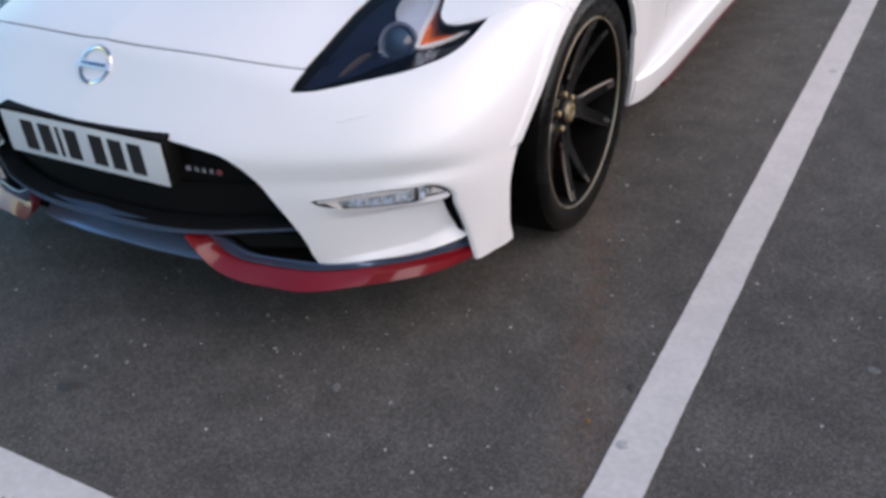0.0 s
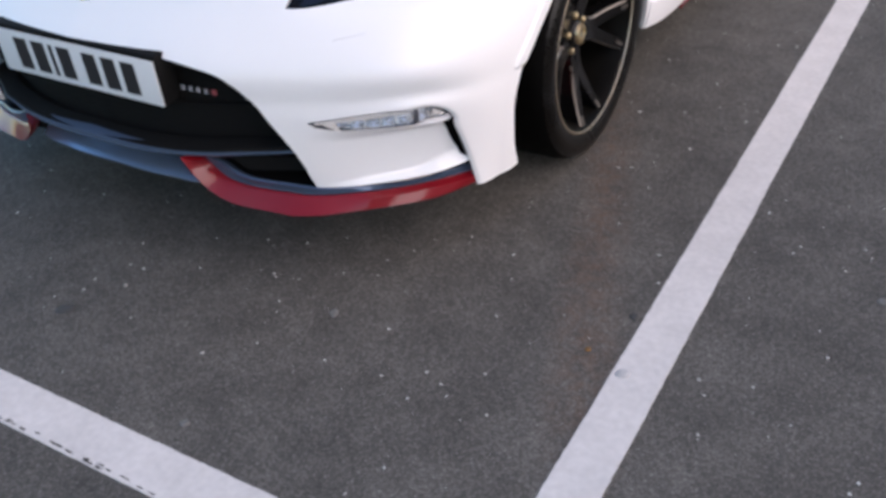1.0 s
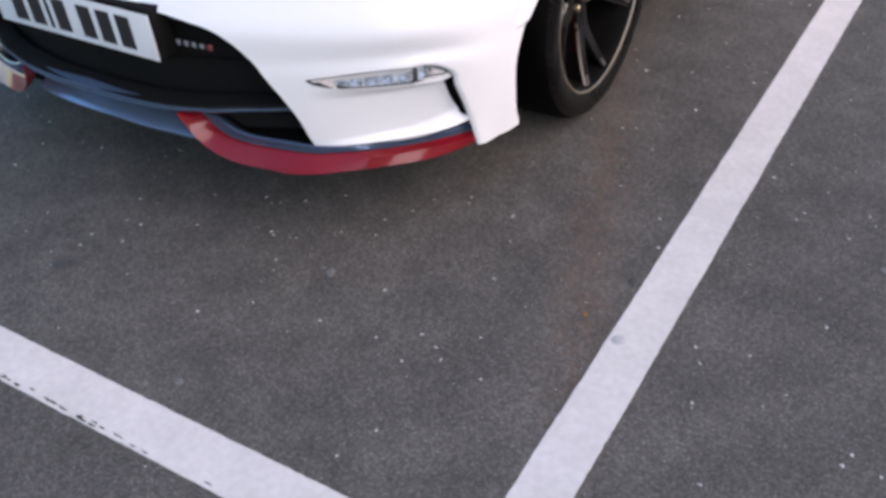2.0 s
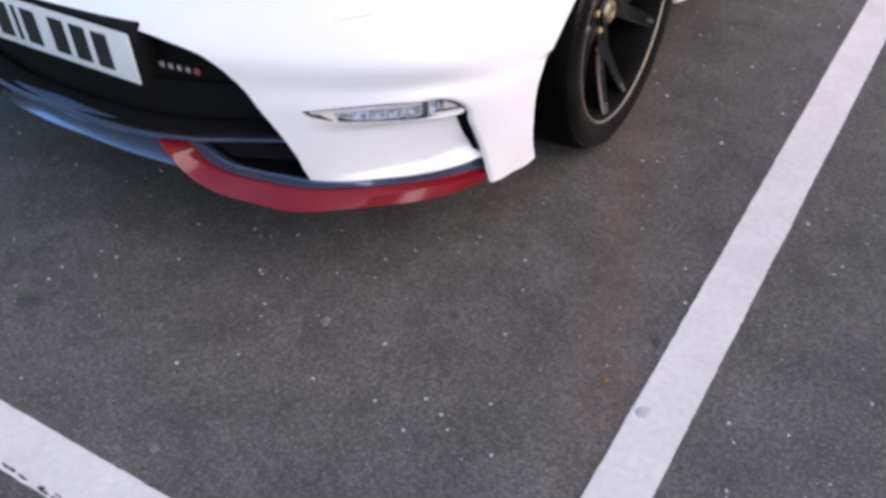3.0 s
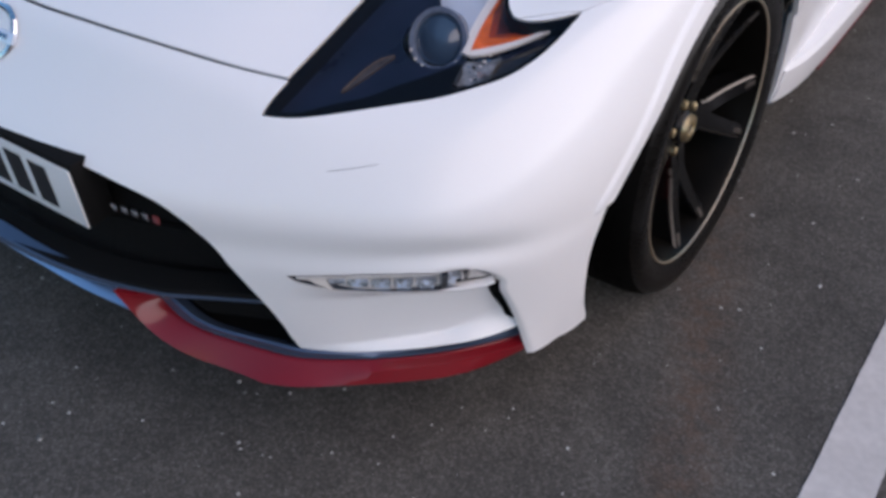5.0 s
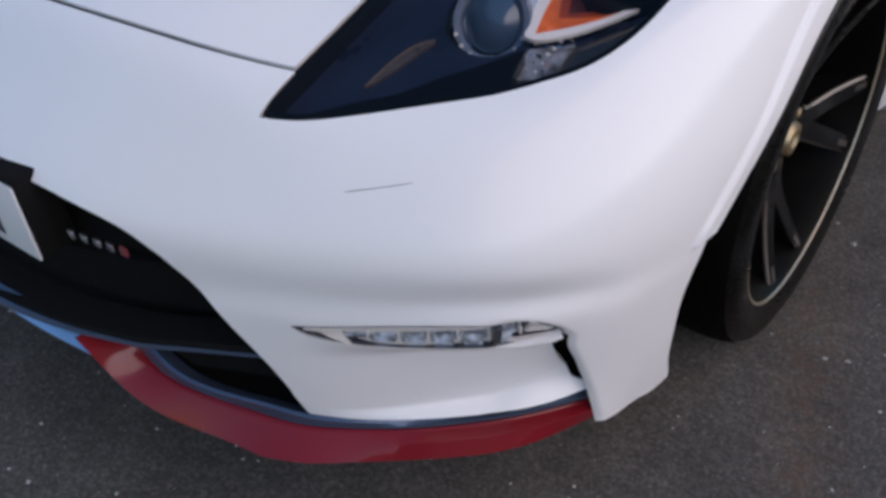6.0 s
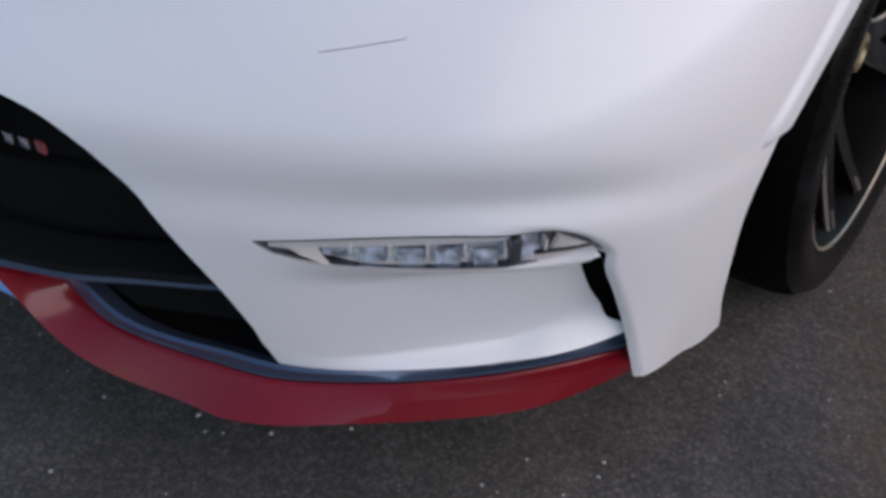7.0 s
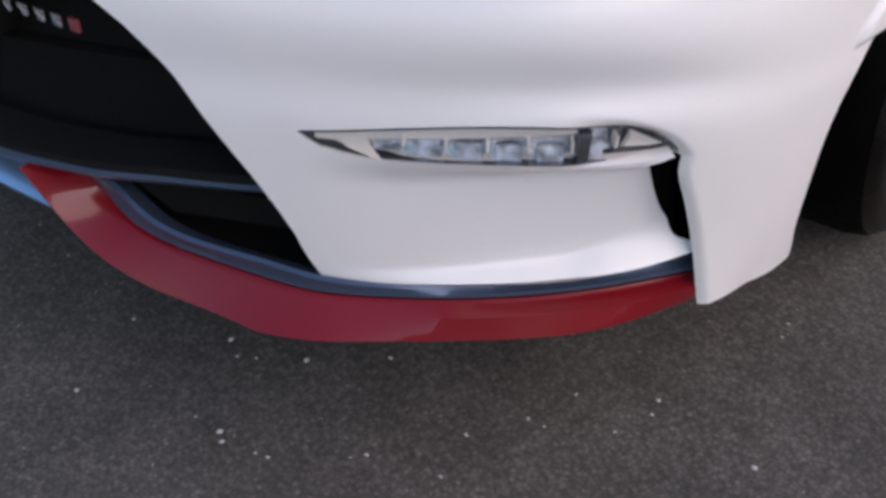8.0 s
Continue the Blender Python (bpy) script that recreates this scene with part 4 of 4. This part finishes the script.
def wheel_mesh(car_wheel):
    """A black wheel of five broad twin spokes with a machined rim edge, on its tyre."""
    hub = (0, 0, 0)
    part("tyre", lathe([(.262, -.012), (.266, .000), (.276, .006), (.300, .011), (.318, .006), (.331, -.010), (.337, -.035), (.338, -.10), (.337, -.18), (.331, -.21), (.315, -.228), (.29, -.23), (.26, -.215)], 96, hub), RUBBER, car_wheel, "black low-profile tyre")
    part("sidewall", lathe([(.2655, .0008), (.2765, .0072), (.300, .0122), (.3185, .0070), (.3275, -.004)], 96, hub), SIDEWALL, car_wheel, "dressed shiny tyre sidewall")
    part("rim", lathe([(.262, -.012), (.264, -.002), (.2595, .001), (.2555, -.004), (.2535, -.014), (.246, -.03), (.242, -.10), (.238, -.2), (.25, -.215)], 96, hub), BARREL, car_wheel, "gloss black rim barrel")
    part("rim_edge", lathe([(.2642, -.0012), (.2626, .0024), (.2588, .0017), (.2572, -.0040)], 96, hub), MACHINED, car_wheel, "machined bright rim edge")
    for k in range(5):
        middle = radians(57 + 72 * k)
        u, v = Vector((0, math.cos(middle), math.sin(middle))), Vector((0, -math.sin(middle), math.cos(middle)))

        def rails(r0, r1, shape, steps=9):
            """Rows of points along the spoke; shape gives (sideways, depth) corners at a fraction of its length."""
            rows = []
            for q in range(steps):
                r = r0 + (r1 - r0) * q / (steps - 1)
                f = max((r - .05) / .2, 0)
                dish = -.062 + .052 * f ** 1.7
                rows.append([u * r + v * s + Vector((dish + d, 0, 0)) for s, d in shape(f)])
            return [list(x) for x in zip(*rows)]

        def fork(f):
            """Half the gap between the two limbs of the fork."""
            return .0105 + .0455 * min(max((f - .30) / .70, 0), 1) ** 0.92

        def web(f):
            return (fork(f), -.006), (-fork(f), -.006), (-fork(f) * .9, -.050), (fork(f) * .9, -.050)
        part("spoke_web", sweep(rails(.030, .140, web)), RIM_BLACK, car_wheel)
        for half in (-1, 1):
            def limb(f):
                c, w = half * fork(f), .0215 - .0060 * f
                return (c - w, 0), (c + w, 0), (c + w * 1.1, -.052), (c - w * 1.1, -.052)
            sp = sweep(rails(.036, .2475, limb))
            bmesh.ops.bevel(sp, geom=[e for e in sp.edges if len(e.link_faces) == 2 and e.calc_face_angle(0) > .6], offset=.0022, segments=2, affect="EDGES")
            part("spoke", sp, RIM_BLACK, car_wheel)

            # highlight along the limb's outer edge, drawn as a pale strip
            def line(f):
                e = half * (fork(f) + .0215 - .0060 * f)
                return (e - half * .0030, .0008), (e + half * .0012, -.0025), (e + half * .0010, -.0065), (e - half * .003, -.004)
            part("spoke_glint", sweep(rails(.085, .246, line)), SPOKE_HIGHLIGHT, car_wheel, "pale painted highlight along the spoke edge")

            def tip(f):
                c = half * fork(f)
                return (c - .0055, .0012), (c + .0055, .0012), (c + .0055, -.003), (c - .0055, -.003)
            part("pale_tip", sweep(rails(.224, .2475, tip, 3)), SPOKE_HIGHLIGHT, car_wheel, "pale highlight on the spoke tip")
    part("hub", lathe([(.0005, -.053), (.030, -.053), (.034, -.056), (.036, -.064), (.075, -.067), (.078, -.075), (.06, -.10)], 40, hub), RIM_BLACK, car_wheel)
    part("centre_cap", lathe([(.0005, -.045), (.014, -.045), (.016, -.047), (.027, -.049), (.031, -.055)], 32, hub), BLADE_GREY, car_wheel, "graphite centre cap")
    part("cap_ring", lathe([(.014, -.0465), (.016, -.040), (.026, -.042), (.029, -.050)], 32, hub), GOLD_LIT, car_wheel, "ring round the cap, coloured as golden-lit")
    for k in range(5):
        a = radians(24 + 72 * k)
        nut = lathe([(.0005, -.054), (.007, -.054), (.0095, -.056), (.0105, -.070)], 6, (0, .050 * math.cos(a), .050 * math.sin(a)))
        part("wheel_nut", nut, GOLD_LIT, car_wheel, "wheel nut, coloured as golden-lit")
    part("brake_disc", lathe([(.08, -.115), (.178, -.115), (.178, -.145), (.08, -.145)], 64, hub), STEEL, car_wheel, "steel brake disc")
    cal = []
    for a in np.linspace(radians(172), radians(238), 9):
        cal.append([(-.074, r * math.cos(a), r * math.sin(a)) for r in (.125, .196)] + [(-.150, r * math.cos(a), r * math.sin(a)) for r in (.196, .125)])
    bm = sweep(np.array(cal).swapaxes(0, 1))
    part("caliper", bm, CALIPER, car_wheel, "red brake caliper")


def wheels():
    # four wheels; the far side's are the same turned about
    for x, y, turn in ((.915, .916, 0), (-.915, .916, 180), (.925, 3.466, 0), (-.925, 3.466, 180)):
        w = tagged(new("wheel"), "black twin-spoke alloy wheel with low tyre")
        w.parent = car
        w.matrix_basis = pose(x, y, .338, 0, 0, turn)
        wheel_mesh(w)


wheels()


def arch_liners():
    for x, y in ((.58, .916), (.58, 3.466)):
        rail = [(math.cos(a), math.sin(a)) for a in np.linspace(radians(-25), radians(205), 40)]
        rows = [[(x + o, y + (r + (.06 if c < -.5 and s < .3 else 0)) * c, .335 + r * s) for c, s in rail] for o, r in ((0, .395), (.285, .395))]
        wall = [(x, y + .1 * c, .335 + .1 * s) for c, s in rail]
        both_sides("arch_liner", sweep([wall] + rows, closed=False), BLACK, "matt black wheel arch liner")


arch_liners()

# ---- the rest of the car: flanks, sills, glasshouse, tail ----


def rear_body():
    net = FRONT[:, -1]
    pick = net[np.linspace(0, len(net) - 1, 26).astype(int)]
    ys = [1.40, 1.7, 2.1, 2.5, 2.9, 3.2, 3.5, 3.8, 4.05, 4.22, 4.30]
    grow = [1.0, .985, .975, .985, 1.01, 1.03, 1.03, 1.0, .94, .80, .55]
    lift = [0, .004, .01, .02, .04, .06, .07, .07, .06, .03, 0]
    rows = []
    for y, g, l in zip(ys, grow, lift):
        r = pick.copy()
        h = (r[:, 2] - .195) / .675
        r[:, 0] *= g
        r[:, 1] = y + (r[:, 1] - 1.40) - (.10 * (h - .6) ** 2 if y > 4 else 0)
        r[:, 2] += l * h
        rows.append(r)
    g = loft(rows, 60, 200).swapaxes(0, 1)
    s = Sheet.of_grid(g)
    if s.n[:, 0].mean() < 0:
        s = Sheet(s.p, -s.n, s.t[:, ::-1])
    turn = [(3.466 + .365 * math.cos(a), .335 + .365 * math.sin(a)) for a in np.linspace(0, 2 * math.pi, 60, endpoint=False)]
    _, s = s.cut(lambda p: inside(np.array(turn), p[:, YZ]))
    door, quarter = s.cut(lambda p: np.maximum(1.62 - p[:, 1], p[:, 1] - 2.72 - .25 * (p[:, 2] - .5)))
    door = door.cut(lambda p: np.maximum(1.625 - p[:, 1], p[:, 1] - 2.715 - .25 * (p[:, 2] - .5)))[0]
    for a, b in ((door, quarter), (door.twin(), quarter.twin())):
        a.panel("door", PAINT, car, "white painted door", .012)
        ahead, behind = b.cut(lambda p: p[:, 1] - 2.1)
        ahead.panel("front_body_side", PAINT, car, "white painted panel between wing and door", .012)
        behind.panel("rear_quarter", PAINT, car, "white painted rear quarter panel", .012)
    belt = g[-1] if g[-1][:, 2].mean() > g[0][:, 2].mean() else g[0]
    y, bx, bz = belt[:, 1], belt[:, 0], belt[:, 2]
    at = np.linspace(1.40, 4.20, 60)
    bx, bz = np.interp(at, y, bx), np.interp(at, y, bz)
    roof_z = spline(np.array([1.28, 1.7, 2.05, 2.45, 2.9, 3.4, 3.9, 4.25]), np.array([.92, 1.12, 1.262, 1.31, 1.29, 1.20, 1.06, .93]), at)
    roof_x = np.interp(at, [1.3, 2.05, 2.9, 4.2], [.66, .56, .52, .56])
    roof_z = np.maximum(roof_z, bz + .004)
    side = np.array([[np.array([x0 + (x1 - x0) * f, yy, z0 + (z1 - z0) * f]) for f in np.linspace(0, 1, 8)] for x0, x1, yy, z0, z1 in zip(bx - .012, roof_x, at, bz, roof_z)])
    top = np.array([[np.array([x1 * f, yy, z1 + .03 * (1 - f * f)]) for f in np.linspace(1, 0, 10)] for x1, yy, z1 in zip(roof_x, at, roof_z)])
    for grid, name, mat, label in ((side[:48], "side_window", DARK_GLASS, "dark side window"), (side[47:], "rear_pillar", PAINT, "white rear pillar")):
        sh = Sheet.of_grid(grid)
        if sh.n[:, 0].mean() < 0:
            sh = Sheet(sh.p, -sh.n, sh.t[:, ::-1])
        sh.panel(name, mat, car, label, .006), sh.twin().panel(name, mat, car, label, .006)
    for a, b, name, mat, label in ((0, 15, "windscreen", DARK_GLASS, "raked windscreen"), (14, 36, "roof", PAINT, "white roof"), (35, 57, "rear_window", DARK_GLASS, "sloping rear window"), (56, 60, "tail_panel", PAINT, "white tail panel")):
        sh = Sheet.of_grid(top[a:b])
        if sh.n[:, 2].mean() < 0:
            sh = Sheet(sh.p, -sh.n, sh.t[:, ::-1])
        sh.join(sh.twin()).panel(name, mat, car, label, .008)
    # tail face, floor and cabin lining
    part("rear_bumper", box_bm((1.45, .16, .62), (0, 4.19, .50), .06), PAINT, car, "white rear bumper")
    part("floor_pan", box_bm((1.50, 2.8, .03), (0, 2.7, .19), .005), BLACK, car, "black floor pan")
    part("cabin_lining", box_bm((1.24, 1.7, .40), (0, 2.35, .72), .08), BLACK, car, "dark cabin lining")
    part("bulkhead", box_bm((1.30, .05, .60), (0, 1.36, .50), .01), BLACK, car, "black bulkhead")
    sill = curve([(.905, 1.335, .192), (.922, 1.45, .180), (.93, 1.8, .172), (.93, 2.4, .172), (.93, 3.0, .175), (.92, 3.09, .185)], 40)
    upper = sill + (.0, 0, .095)
    both_sides("side_skirt", sweep([sill + (-.12, 0, .01), sill + (0, 0, 0), sill + (.008, 0, .03), upper + (.014, 0, -.012), upper + (.006, 0, 0), upper + (-.12, 0, 0)]), PAINT, "white side skirt")
    thin = sill[9:-3]
    both_sides("skirt_line", sweep([thin + (-.10, 0, -.019), thin + (-.002, 0, -.019), thin + (.002, 0, -.002), thin + (-.10, 0, -.002)]), RED, "red line under the skirt")


rear_body()
